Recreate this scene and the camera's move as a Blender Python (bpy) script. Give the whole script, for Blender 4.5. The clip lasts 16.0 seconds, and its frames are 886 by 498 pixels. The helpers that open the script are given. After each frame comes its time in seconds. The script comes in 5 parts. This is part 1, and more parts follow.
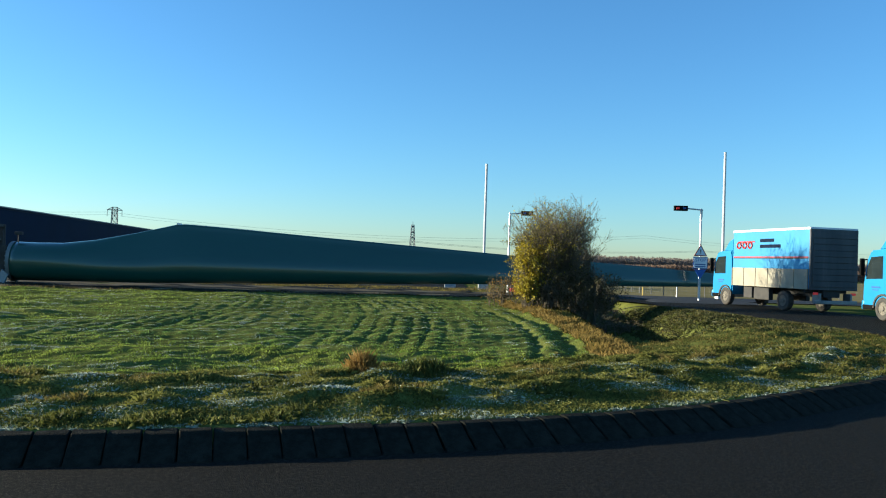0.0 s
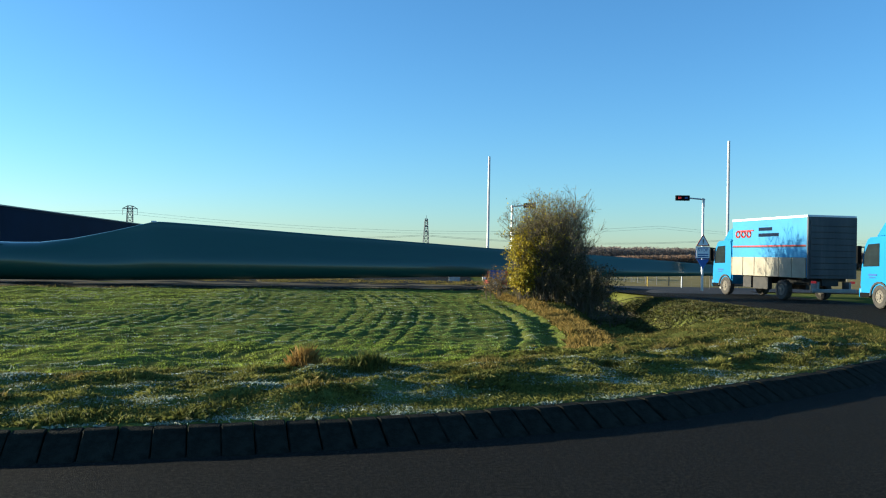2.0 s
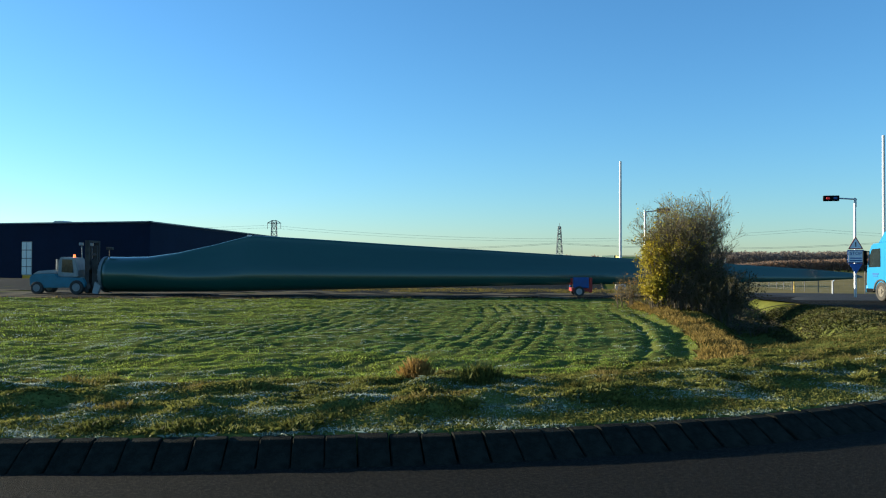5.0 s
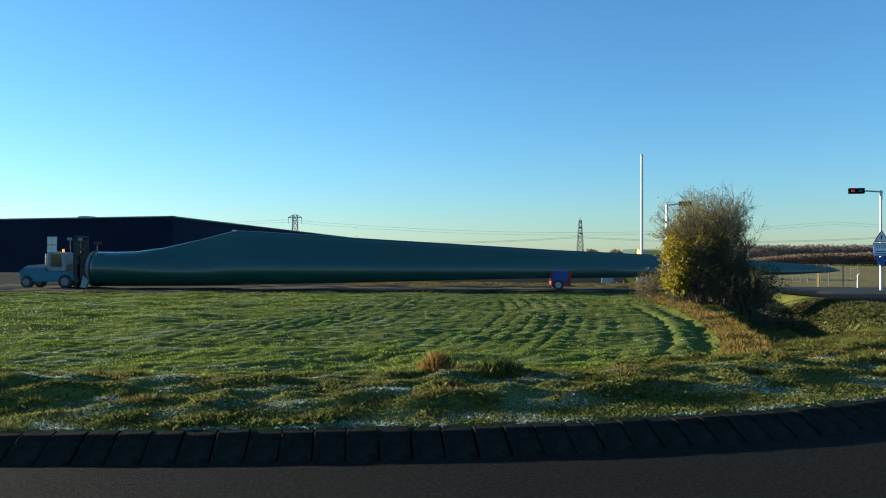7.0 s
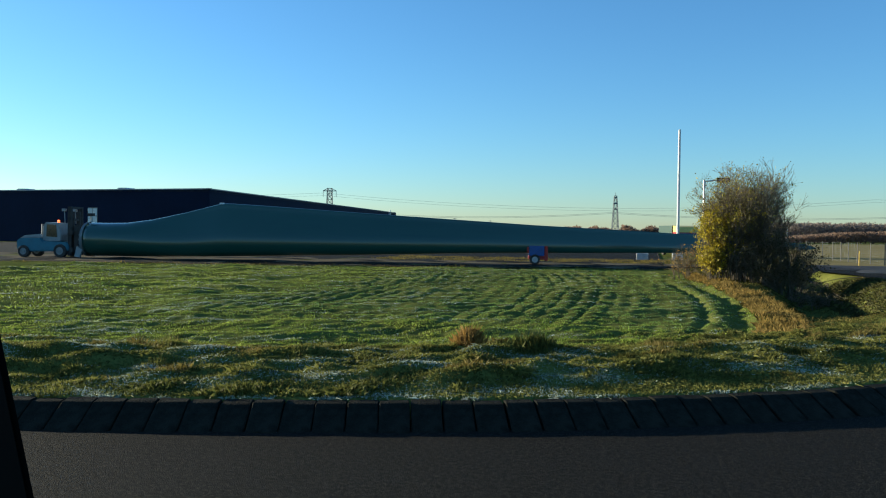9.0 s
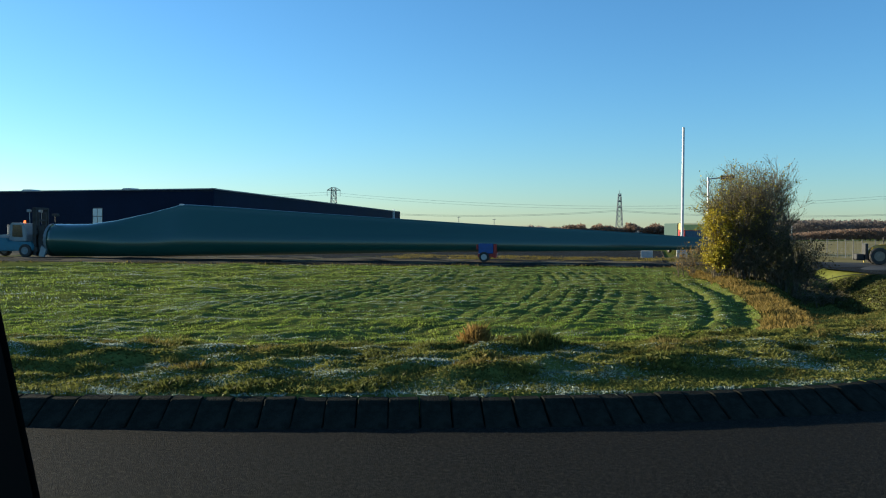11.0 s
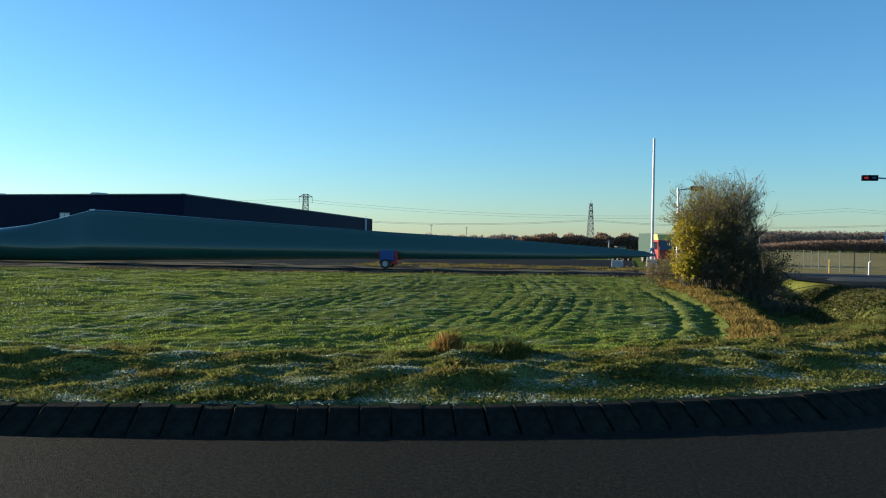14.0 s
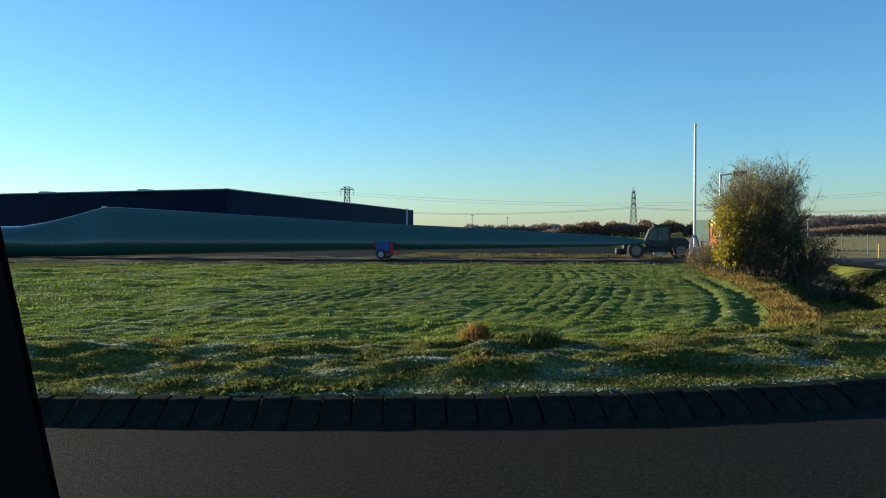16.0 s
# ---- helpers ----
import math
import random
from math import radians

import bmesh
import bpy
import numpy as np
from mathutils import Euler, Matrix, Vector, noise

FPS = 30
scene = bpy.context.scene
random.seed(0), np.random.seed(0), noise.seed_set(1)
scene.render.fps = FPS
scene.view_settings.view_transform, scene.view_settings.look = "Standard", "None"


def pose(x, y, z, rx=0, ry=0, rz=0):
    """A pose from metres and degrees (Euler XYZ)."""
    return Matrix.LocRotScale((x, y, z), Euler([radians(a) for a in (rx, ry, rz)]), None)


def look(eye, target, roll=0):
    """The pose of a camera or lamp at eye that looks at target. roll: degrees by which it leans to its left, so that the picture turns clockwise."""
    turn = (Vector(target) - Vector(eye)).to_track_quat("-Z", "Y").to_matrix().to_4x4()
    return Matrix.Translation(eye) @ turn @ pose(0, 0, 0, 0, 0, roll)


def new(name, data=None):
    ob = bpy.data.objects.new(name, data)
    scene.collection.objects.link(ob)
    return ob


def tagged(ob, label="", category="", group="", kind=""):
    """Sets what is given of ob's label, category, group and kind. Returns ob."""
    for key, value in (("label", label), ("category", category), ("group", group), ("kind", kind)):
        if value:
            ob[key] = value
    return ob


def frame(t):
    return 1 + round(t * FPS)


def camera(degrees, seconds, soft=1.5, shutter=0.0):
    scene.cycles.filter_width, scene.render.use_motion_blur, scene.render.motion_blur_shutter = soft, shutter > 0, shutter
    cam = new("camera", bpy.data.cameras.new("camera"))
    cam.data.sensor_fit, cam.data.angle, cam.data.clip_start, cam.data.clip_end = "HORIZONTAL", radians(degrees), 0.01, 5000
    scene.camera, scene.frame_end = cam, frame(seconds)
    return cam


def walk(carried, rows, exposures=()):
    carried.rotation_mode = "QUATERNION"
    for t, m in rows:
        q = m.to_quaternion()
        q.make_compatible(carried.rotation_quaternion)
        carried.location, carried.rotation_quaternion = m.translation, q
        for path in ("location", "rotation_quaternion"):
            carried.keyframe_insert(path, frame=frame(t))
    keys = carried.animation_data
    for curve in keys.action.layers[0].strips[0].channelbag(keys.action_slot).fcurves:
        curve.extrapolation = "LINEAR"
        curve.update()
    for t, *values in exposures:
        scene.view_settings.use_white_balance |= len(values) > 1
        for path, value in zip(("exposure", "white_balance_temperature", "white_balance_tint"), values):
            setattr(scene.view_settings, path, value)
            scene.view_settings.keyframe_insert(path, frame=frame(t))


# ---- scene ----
cam = camera(57.0, 16.0, soft=1.1)
PATH = [
    (0.0, pose(-0.316, 1.426, 1.836, 90.94, -1.87, -0.25)),
    (0.5, pose(-0.027, 1.478, 1.839, 90.43, -1.57, 0.05)),
    (1.0, pose(0.307, 1.538, 1.857, 90.44, -1.37, 0.78)),
    (1.5, pose(0.559, 1.571, 1.865, 90.76, -1.33, 0.88)),
    (2.0, pose(0.719, 1.536, 1.866, 90.46, -1.04, 0.85)),
    (2.5, pose(0.859, 1.568, 1.862, 90.54, -0.43, 2.03)),
    (3.0, pose(0.950, 1.600, 1.880, 89.75, 0.87, 5.44)),
    (3.5, pose(1.012, 1.620, 1.888, 91.14, 0.60, 8.97)),
    (4.0, pose(1.018, 1.775, 1.882, 91.07, -0.22, 9.45)),
    (6.5, pose(1.018, 1.775, 1.882, 90.74, 0.14, 11.41)),
    (7.0, pose(1.018, 1.775, 1.882, 90.56, -0.09, 11.65)),
    (7.5, pose(1.018, 1.775, 1.882, 90.21, 0.05, 12.45)),
    (8.0, pose(1.018, 1.775, 1.882, 89.42, -0.29, 13.39)),
    (8.5, pose(1.018, 1.775, 1.882, 88.87, -0.70, 13.81)),
    (9.0, pose(1.018, 1.775, 1.882, 88.75, -0.66, 14.01)),
    (11.5, pose(1.012, 1.620, 1.888, 88.66, -0.34, 14.34)),
    (12.0, pose(1.012, 1.620, 1.888, 88.95, -0.27, 14.34)),
    (12.5, pose(1.012, 1.620, 1.888, 89.11, -0.61, 14.38)),
    (13.0, pose(1.012, 1.620, 1.888, 88.78, -0.71, 12.76)),
    (13.5, pose(1.012, 1.620, 1.888, 89.00, -1.14, 13.37)),
    (14.0, pose(1.012, 1.620, 1.888, 89.24, -0.90, 12.34)),
    (14.5, pose(1.012, 1.620, 1.888, 88.67, -0.17, 12.90)),
    (15.0, pose(1.012, 1.620, 1.888, 88.36, -0.78, 13.92)),
    (15.5, pose(1.050, 1.620, 1.898, 88.09, -0.59, 14.58)),
    (16.0, pose(1.225, 1.630, 1.900, 88.54, 0.05, 15.26)),
]
walk(cam, PATH, [(0, 1.2, 5850, 1), (3.5, 1.14, 5900, 1), (9, 1.03, 5950, 1), (16, 1.0, 6000, 1)])

# ---- light ----
SUN_AZ, SUN_EL = -82.0, 8.8
world = bpy.data.worlds.new("world")
scene.world = world
world.use_nodes = True
wn = world.node_tree
sky = wn.nodes.new("ShaderNodeTexSky")
sky.sky_type, sky.sun_disc = "NISHITA", False
sky.sun_elevation, sky.sun_rotation = radians(SUN_EL), radians(SUN_AZ)
sky.air_density, sky.dust_density, sky.ozone_density = 1.0, 0.2, 4.5
wn.nodes["Background"].inputs[1].default_value = 0.122
wn.links.new(sky.outputs[0], wn.nodes["Background"].inputs[0])
sun = new("sun", bpy.data.lights.new("sun", "SUN"))
sun.data.energy, sun.data.angle, sun.data.color = 6.0, radians(0.5), (1.0, 0.84, 0.62)
sx, sy, sz = (math.sin(radians(SUN_AZ)) * math.cos(radians(SUN_EL)), math.cos(radians(SUN_AZ)) * math.cos(radians(SUN_EL)), math.sin(radians(SUN_EL)))
sun.matrix_world = look((sx * 100, sy * 100, sz * 100), (0, 0, 0))


# ---- materials ----
def material(name, c1, c2=None, rough=0.6, metal=0.0, scale=3.0, bump=0.0, fine=40.0, c3=None, spec=0.5, coat=0.0, stretch=None, grain=0.35):
    """Two or three colours mixed by noise at two scales, with fine relief."""
    m = bpy.data.materials.new(name)
    m.use_nodes = True
    nt = m.node_tree
    b = nt.nodes["Principled BSDF"]
    b.inputs["Roughness"].default_value = rough
    b.inputs["Metallic"].default_value = metal
    b.inputs["Specular IOR Level"].default_value = spec
    b.inputs["Coat Weight"].default_value = coat
    geo = nt.nodes.new("ShaderNodeTexCoord")
    vec = geo.outputs["Object"]
    if stretch:
        mp = nt.nodes.new("ShaderNodeMapping")
        mp.inputs["Scale"].default_value = stretch
        nt.links.new(vec, mp.inputs[0])
        vec = mp.outputs[0]
    n1 = nt.nodes.new("ShaderNodeTexNoise")
    n1.inputs["Scale"].default_value, n1.inputs["Detail"].default_value = scale, 6
    n2 = nt.nodes.new("ShaderNodeTexNoise")
    n2.inputs["Scale"].default_value, n2.inputs["Detail"].default_value = fine, 4
    nt.links.new(vec, n1.inputs["Vector"])
    nt.links.new(vec, n2.inputs["Vector"])
    c2 = c2 or tuple(v * 0.75 for v in c1)
    ramp = nt.nodes.new("ShaderNodeValToRGB")
    e = ramp.color_ramp.elements
    e[0].position, e[0].color = 0.35, (*c1, 1)
    e[1].position, e[1].color = 0.65, (*c2, 1)
    if c3:
        k = e.new(0.85)
        k.color = (*c3, 1)
    add = nt.nodes.new("ShaderNodeMath")
    add.operation = "MULTIPLY_ADD"
    add.inputs[1].default_value, add.inputs[2].default_value = grain, -grain / 2
    s2 = nt.nodes.new("ShaderNodeMath")
    nt.links.new(n2.outputs[0], add.inputs[0])
    nt.links.new(n1.outputs[0], s2.inputs[0])
    nt.links.new(add.outputs[0], s2.inputs[1])
    nt.links.new(s2.outputs[0], ramp.inputs[0])
    nt.links.new(ramp.outputs[0], b.inputs["Base Color"])
    if bump:
        bp = nt.nodes.new("ShaderNodeBump")
        bp.inputs["Strength"].default_value, bp.inputs["Distance"].default_value = bump, 0.02
        nt.links.new(n2.outputs[0], bp.inputs["Height"])
        nt.links.new(bp.outputs[0], b.inputs["Normal"])
    return m


def vary(m, amount=0.35, by="Random Per Island", node="ShaderNodeNewGeometry"):
    """Lets each blade, leaf or piece differ in brightness."""
    nt = m.node_tree
    b = nt.nodes["Principled BSDF"]
    src = b.inputs["Base Color"].links[0].from_socket
    g = nt.nodes.new(node)
    hsv = nt.nodes.new("ShaderNodeHueSaturation")
    mr = nt.nodes.new("ShaderNodeMapRange")
    mr.inputs[3].default_value, mr.inputs[4].default_value = 1 - amount, 1 + amount
    nt.links.new(g.outputs[by], mr.inputs[0])
    nt.links.new(mr.outputs[0], hsv.inputs["Value"])
    nt.links.new(src, hsv.inputs["Color"])
    nt.links.new(hsv.outputs[0], b.inputs["Base Color"])
    return m


def glow(name, colour, strength):
    m = bpy.data.materials.new(name)
    m.use_nodes = True
    b = m.node_tree.nodes["Principled BSDF"]
    b.inputs["Base Color"].default_value = (*colour, 1)
    b.inputs["Emission Color"].default_value = (*colour, 1)
    b.inputs["Emission Strength"].default_value = strength
    return m


def thin(m, amount=0.4):
    """Leaves and blades let some light through."""
    nt = m.node_tree
    b = nt.nodes["Principled BSDF"]
    tr = nt.nodes.new("ShaderNodeBsdfTranslucent")
    mix = nt.nodes.new("ShaderNodeMixShader")
    mix.inputs[0].default_value = amount
    nt.links.new(b.inputs["Base Color"].links[0].from_socket, tr.inputs[0])
    nt.links.new(b.outputs[0], mix.inputs[1])
    nt.links.new(tr.outputs[0], mix.inputs[2])
    nt.links.new(mix.outputs[0], nt.nodes["Material Output"].inputs[0])
    return m


M = {}
M["soil_grass"] = material("soil_grass", (0.085, 0.095, 0.025), (0.145, 0.155, 0.04), 0.95, scale=0.35, bump=1.0, fine=28.0, c3=(0.18, 0.155, 0.05), spec=0.0, grain=0.8)
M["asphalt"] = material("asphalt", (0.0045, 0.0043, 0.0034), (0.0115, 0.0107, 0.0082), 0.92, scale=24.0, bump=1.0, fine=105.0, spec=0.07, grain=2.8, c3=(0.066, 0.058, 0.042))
# paler copy of the asphalt: light on the junction put into its colour
M["lit_asphalt"] = material("lit_asphalt", (0.030, 0.031, 0.032), (0.046, 0.046, 0.046), 0.9, scale=1.2, bump=0.5, fine=60.0, spec=0.15)
M["dry_field"] = material("dry_pasture", (0.20, 0.165, 0.07), (0.26, 0.205, 0.095), 0.95, scale=0.12, bump=0.8, fine=3.0, spec=0.0, c3=(0.17, 0.16, 0.06), grain=0.6)
M["dirt"] = material("dirt", (0.10, 0.08, 0.05), (0.16, 0.13, 0.085), 0.95, scale=0.5, bump=0.9, fine=12.0, spec=0.02)
# stone colour taken near black to put the kerb's shade into it
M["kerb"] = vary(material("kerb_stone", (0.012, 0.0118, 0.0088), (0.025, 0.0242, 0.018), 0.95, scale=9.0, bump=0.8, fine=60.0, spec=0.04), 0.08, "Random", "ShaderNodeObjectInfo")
M["blade"] = material("blade_gelcoat", (0.013, 0.060, 0.044), (0.018, 0.072, 0.053), 0.28, scale=0.3, fine=2.0, spec=0.6, stretch=(0.15, 1, 1), coat=0.5)
M["blade_ring"] = material("root_ring", (0.16, 0.18, 0.18), rough=0.5)
M["navy"] = material("navy_cladding", (0.004, 0.010, 0.028), (0.005, 0.013, 0.036), 0.7, scale=0.15, fine=1.2, spec=0.08)
M["navy_roof"] = material("dark_roof_felt", (0.03, 0.033, 0.04), rough=0.9, scale=0.2)
M["pane"] = material("pale_pane", (0.55, 0.62, 0.62), (0.48, 0.56, 0.57), 0.15, scale=0.4)
M["white"] = material("white_paint", (0.75, 0.75, 0.73), (0.66, 0.66, 0.64), 0.45, scale=1.2)
M["grey"] = material("grey_metal", (0.22, 0.23, 0.24), (0.16, 0.17, 0.18), 0.45, metal=0.6, scale=2.0)
M["galv"] = material("galvanised_steel", (0.50, 0.51, 0.52), (0.40, 0.41, 0.42), 0.42, metal=0.5, scale=2.0)
M["lattice"] = material("lattice_steel", (0.16, 0.18, 0.19), (0.12, 0.14, 0.15), 0.6, metal=0.2)
M["black"] = material("black_plastic", (0.004, 0.004, 0.004), rough=0.8, spec=0.1)
M["rubber"] = material("tyre_rubber", (0.03, 0.028, 0.026), (0.06, 0.052, 0.042), 0.9, scale=5.0, bump=0.5)
M["rim_tan"] = material("muddy_rim", (0.30, 0.25, 0.18), (0.22, 0.18, 0.13), 0.7, scale=5.0)
M["rim_dark"] = material("dirty_dark_rim", (0.10, 0.088, 0.07), (0.15, 0.13, 0.10), 0.75, scale=5.0)
M["mast_white"] = material("greyed_white_paint", (0.52, 0.53, 0.53), (0.44, 0.45, 0.45), 0.5, scale=1.5)
M["truck_blue"] = material("sky_blue_paint", (0.015, 0.20, 0.42), (0.014, 0.18, 0.38), 0.35, scale=0.8, coat=0.3)
M["tarp_blue"] = material("sky_blue_tarpaulin", (0.015, 0.21, 0.44), (0.015, 0.18, 0.38), 0.55, scale=1.0, bump=0.15, fine=3.0)
M["truck_cream"] = material("dusty_cream_board", (0.32, 0.285, 0.21), (0.24, 0.21, 0.155), 0.7, scale=1.5)
M["truck_rear"] = material("dirty_grey_door", (0.055, 0.055, 0.058), (0.085, 0.083, 0.08), 0.75, scale=1.2, c3=(0.14, 0.135, 0.125), stretch=(1, 2.2, 0.35))
M["chassis"] = material("chassis_black", (0.025, 0.024, 0.023), (0.045, 0.04, 0.034), 0.8)
M["glass"] = material("dark_window", (0.02, 0.028, 0.03), rough=0.08, spec=0.8)
M["red"] = material("red_paint", (0.36, 0.022, 0.016), (0.30, 0.02, 0.015), 0.45)
M["red_lamp"] = glow("red_lamp", (0.6, 0.03, 0.025), 0.12)
M["amber_lamp"] = glow("amber_lamp", (1.0, 0.16, 0.03), 1.2)
M["blue_paint"] = material("dark_blue_paint", (0.02, 0.08, 0.28), (0.02, 0.07, 0.22), 0.45)
M["fork_teal"] = material("teal_machine_paint", (0.03, 0.16, 0.22), (0.025, 0.13, 0.18), 0.45, scale=1.5)
M["fork_white"] = material("dull_white_paint", (0.28, 0.30, 0.30), (0.20, 0.22, 0.22), 0.5, scale=1.5)
M["yellow"] = material("worn_yellow_paint", (0.52, 0.34, 0.04), (0.40, 0.26, 0.05), 0.55, scale=2.5)
M["olive"] = material("dusty_dark_body", (0.052, 0.046, 0.030), (0.034, 0.033, 0.024), 0.7, scale=2.5)
M["green"] = material("green_paint", (0.010, 0.045, 0.030), (0.008, 0.038, 0.025), 0.5)
M["cab_yellow"] = material("cream_yellow_paint", (0.60, 0.48, 0.12), (0.52, 0.42, 0.11), 0.5)
M["concrete"] = material("pale_concrete", (0.45, 0.45, 0.43), (0.36, 0.36, 0.345), 0.85, scale=3.0, bump=0.3)
M["bark"] = material("bark", (0.095, 0.078, 0.054), (0.15, 0.125, 0.09), 0.95, scale=6.0, bump=0.8, spec=0.1)
M["twig"] = material("twig_bark", (0.115, 0.095, 0.062), (0.17, 0.14, 0.095), 0.9, scale=3.0, spec=0.1)
M["leaf_yellow"] = thin(vary(material("yellow_leaf", (0.38, 0.285, 0.02), (0.29, 0.25, 0.03), 0.6, scale=1.5, spec=0.2), 0.4))
M["leaf_olive"] = thin(vary(material("olive_leaf", (0.17, 0.155, 0.032), (0.24, 0.20, 0.045), 0.6, scale=1.2, spec=0.2), 0.4))
M["blade_green"] = thin(vary(material("grass_green", (0.13, 0.185, 0.028), (0.23, 0.27, 0.046), 0.6, scale=0.28, spec=0.06, c3=(0.32, 0.285, 0.08)), 0.75), 0.35)
M["verge_green"] = thin(vary(material("verge_green", (0.085, 0.090, 0.022), (0.165, 0.16, 0.038), 0.6, scale=1.1, spec=0.05, c3=(0.21, 0.165, 0.06)), 0.5), 0.35)
M["bank_green"] = thin(vary(material("bank_green", (0.045, 0.05, 0.011), (0.08, 0.076, 0.017), 0.6, scale=0.9, spec=0.05, c3=(0.14, 0.11, 0.035)), 0.5), 0.35)
M["leaf_dark"] = thin(vary(material("dark_bramble_leaf", (0.05, 0.048, 0.018), (0.085, 0.07, 0.028), 0.6, scale=1.2, spec=0.2), 0.4))
M["row_green"] = thin(vary(material("row_grass", (0.10, 0.18, 0.036), (0.175, 0.255, 0.060), 0.6, scale=0.5, spec=0.1, c3=(0.21, 0.235, 0.08)), 0.75), 0.35)
M["straw"] = thin(vary(material("straw_grass", (0.25, 0.165, 0.042), (0.17, 0.12, 0.033), 0.7, scale=0.8, spec=0.12), 0.4), 0.4)
M["blade_frost"] = thin(vary(material("frosted_grass", (0.20, 0.235, 0.15), (0.36, 0.40, 0.34), 0.7, scale=2.0, spec=0.3), 0.6), 0.25)
M["blade_dry"] = thin(vary(material("dry_grass", (0.17, 0.130, 0.032), (0.12, 0.098, 0.026), 0.7, scale=0.8, spec=0.15), 0.4), 0.35)
M["blade_rust"] = thin(vary(material("rusty_grass", (0.28, 0.17, 0.04), (0.22, 0.13, 0.035), 0.7, scale=0.8, spec=0.15), 0.4), 0.35)
M["weed"] = thin(vary(material("broad_weed", (0.042, 0.050, 0.012), (0.075, 0.068, 0.02), 0.6, scale=1.0, spec=0.2), 0.4), 0.3)
# both tree colours are lightened to carry the haze of distance
M["wood_brown"] = thin(vary(material("bare_wood_hazed", (0.20, 0.135, 0.095), (0.25, 0.168, 0.12), 0.95, scale=0.06, spec=0.0), 0.12), 0.5)
M["wood_green"] = thin(vary(material("conifer_hazed", (0.20, 0.165, 0.14), (0.25, 0.20, 0.165), 0.95, scale=0.06, spec=0.0), 0.12), 0.5)
M["fence_steel"] = material("weathered_fence_steel", (0.16, 0.15, 0.13), (0.11, 0.105, 0.095), 0.7, metal=0.2)


# ---- mesh helpers ----
def part(name, bm, mat, parent=None, label="", smooth=False):
    me = bpy.data.meshes.new(name)
    bm.to_mesh(me)
    bm.free()
    me.materials.append(mat)
    if smooth:
        for p in me.polygons:
            p.use_smooth = True
    ob = new(name, me)
    ob.parent = parent
    if label:
        tagged(ob, label)
    return ob


def thing(name, m, label, category, group="", kind=""):
    ob = new(name)
    ob.matrix_world = m
    return tagged(ob, label, category, group, kind)


def box(bm, a, b, bevel=0.0):
    """A box from corner a to corner b with rounded edges."""
    t = bmesh.new()
    bmesh.ops.create_cube(t, size=1)
    for v in t.verts:
        v.co = Vector([(a[i] + b[i]) / 2 + v.co[i] * (b[i] - a[i]) for i in range(3)])
    if bevel:
        bmesh.ops.bevel(t, geom=t.edges[:], offset=bevel, segments=2, affect="EDGES", profile=0.6)
    me = bpy.data.meshes.new("t")
    t.to_mesh(me)
    t.free()
    bm.from_mesh(me)
    bpy.data.meshes.remove(me)
    return bm


def rod(bm, p, q, r, r2=None, n=8, cap=True):
    p, q = Vector(p), Vector(q)
    d = q - p
    t = d.to_track_quat("Z", "Y").to_matrix().to_4x4()
    bmesh.ops.create_cone(bm, cap_ends=cap, segments=n, radius1=r, radius2=r if r2 is None else r2, depth=d.length, matrix=Matrix.Translation((p + q) / 2) @ t)
    return bm


def prism(bm, outline, y0, y1):
    """A side outline in x and z, given depth from y0 to y1."""
    a = [bm.verts.new((x, y0, z)) for x, z in outline]
    b = [bm.verts.new((x, y1, z)) for x, z in outline]
    n = len(outline)
    fa, fb = bm.faces.new(a), bm.faces.new(b[::-1])
    for i in range(n):
        bm.faces.new((a[i], b[i], b[(i + 1) % n], a[(i + 1) % n]))
    bmesh.ops.recalc_face_normals(bm, faces=bm.faces[:])
    return bm


def soft(bm, w=0.02):
    bmesh.ops.bevel(bm, geom=[e for e in bm.edges if len(e.link_faces) == 2 and e.calc_face_angle(0) > 0.6], offset=w, segments=2, affect="EDGES", clamp_overlap=True)
    return bm


def arrays(name, verts, faces, mat, parent=None, smooth=False):
    """A mesh from arrays of corners and of faces with one number of sides."""
    me = bpy.data.meshes.new(name)
    k = faces.shape[1]
    me.vertices.add(len(verts))
    me.vertices.foreach_set("co", verts.astype(np.float32).ravel())
    me.loops.add(faces.size)
    me.loops.foreach_set("vertex_index", faces.astype(np.int32).ravel())
    me.polygons.add(len(faces))
    me.polygons.foreach_set("loop_start", np.arange(0, faces.size, k, dtype=np.int32))
    me.polygons.foreach_set("loop_total", np.full(len(faces), k, dtype=np.int32))
    if smooth:
        me.polygons.foreach_set("use_smooth", np.ones(len(faces), dtype=bool))
    me.update(calc_edges=True)
    me.validate()
    me.materials.append(mat)
    ob = new(name, me)
    ob.parent = parent
    return ob


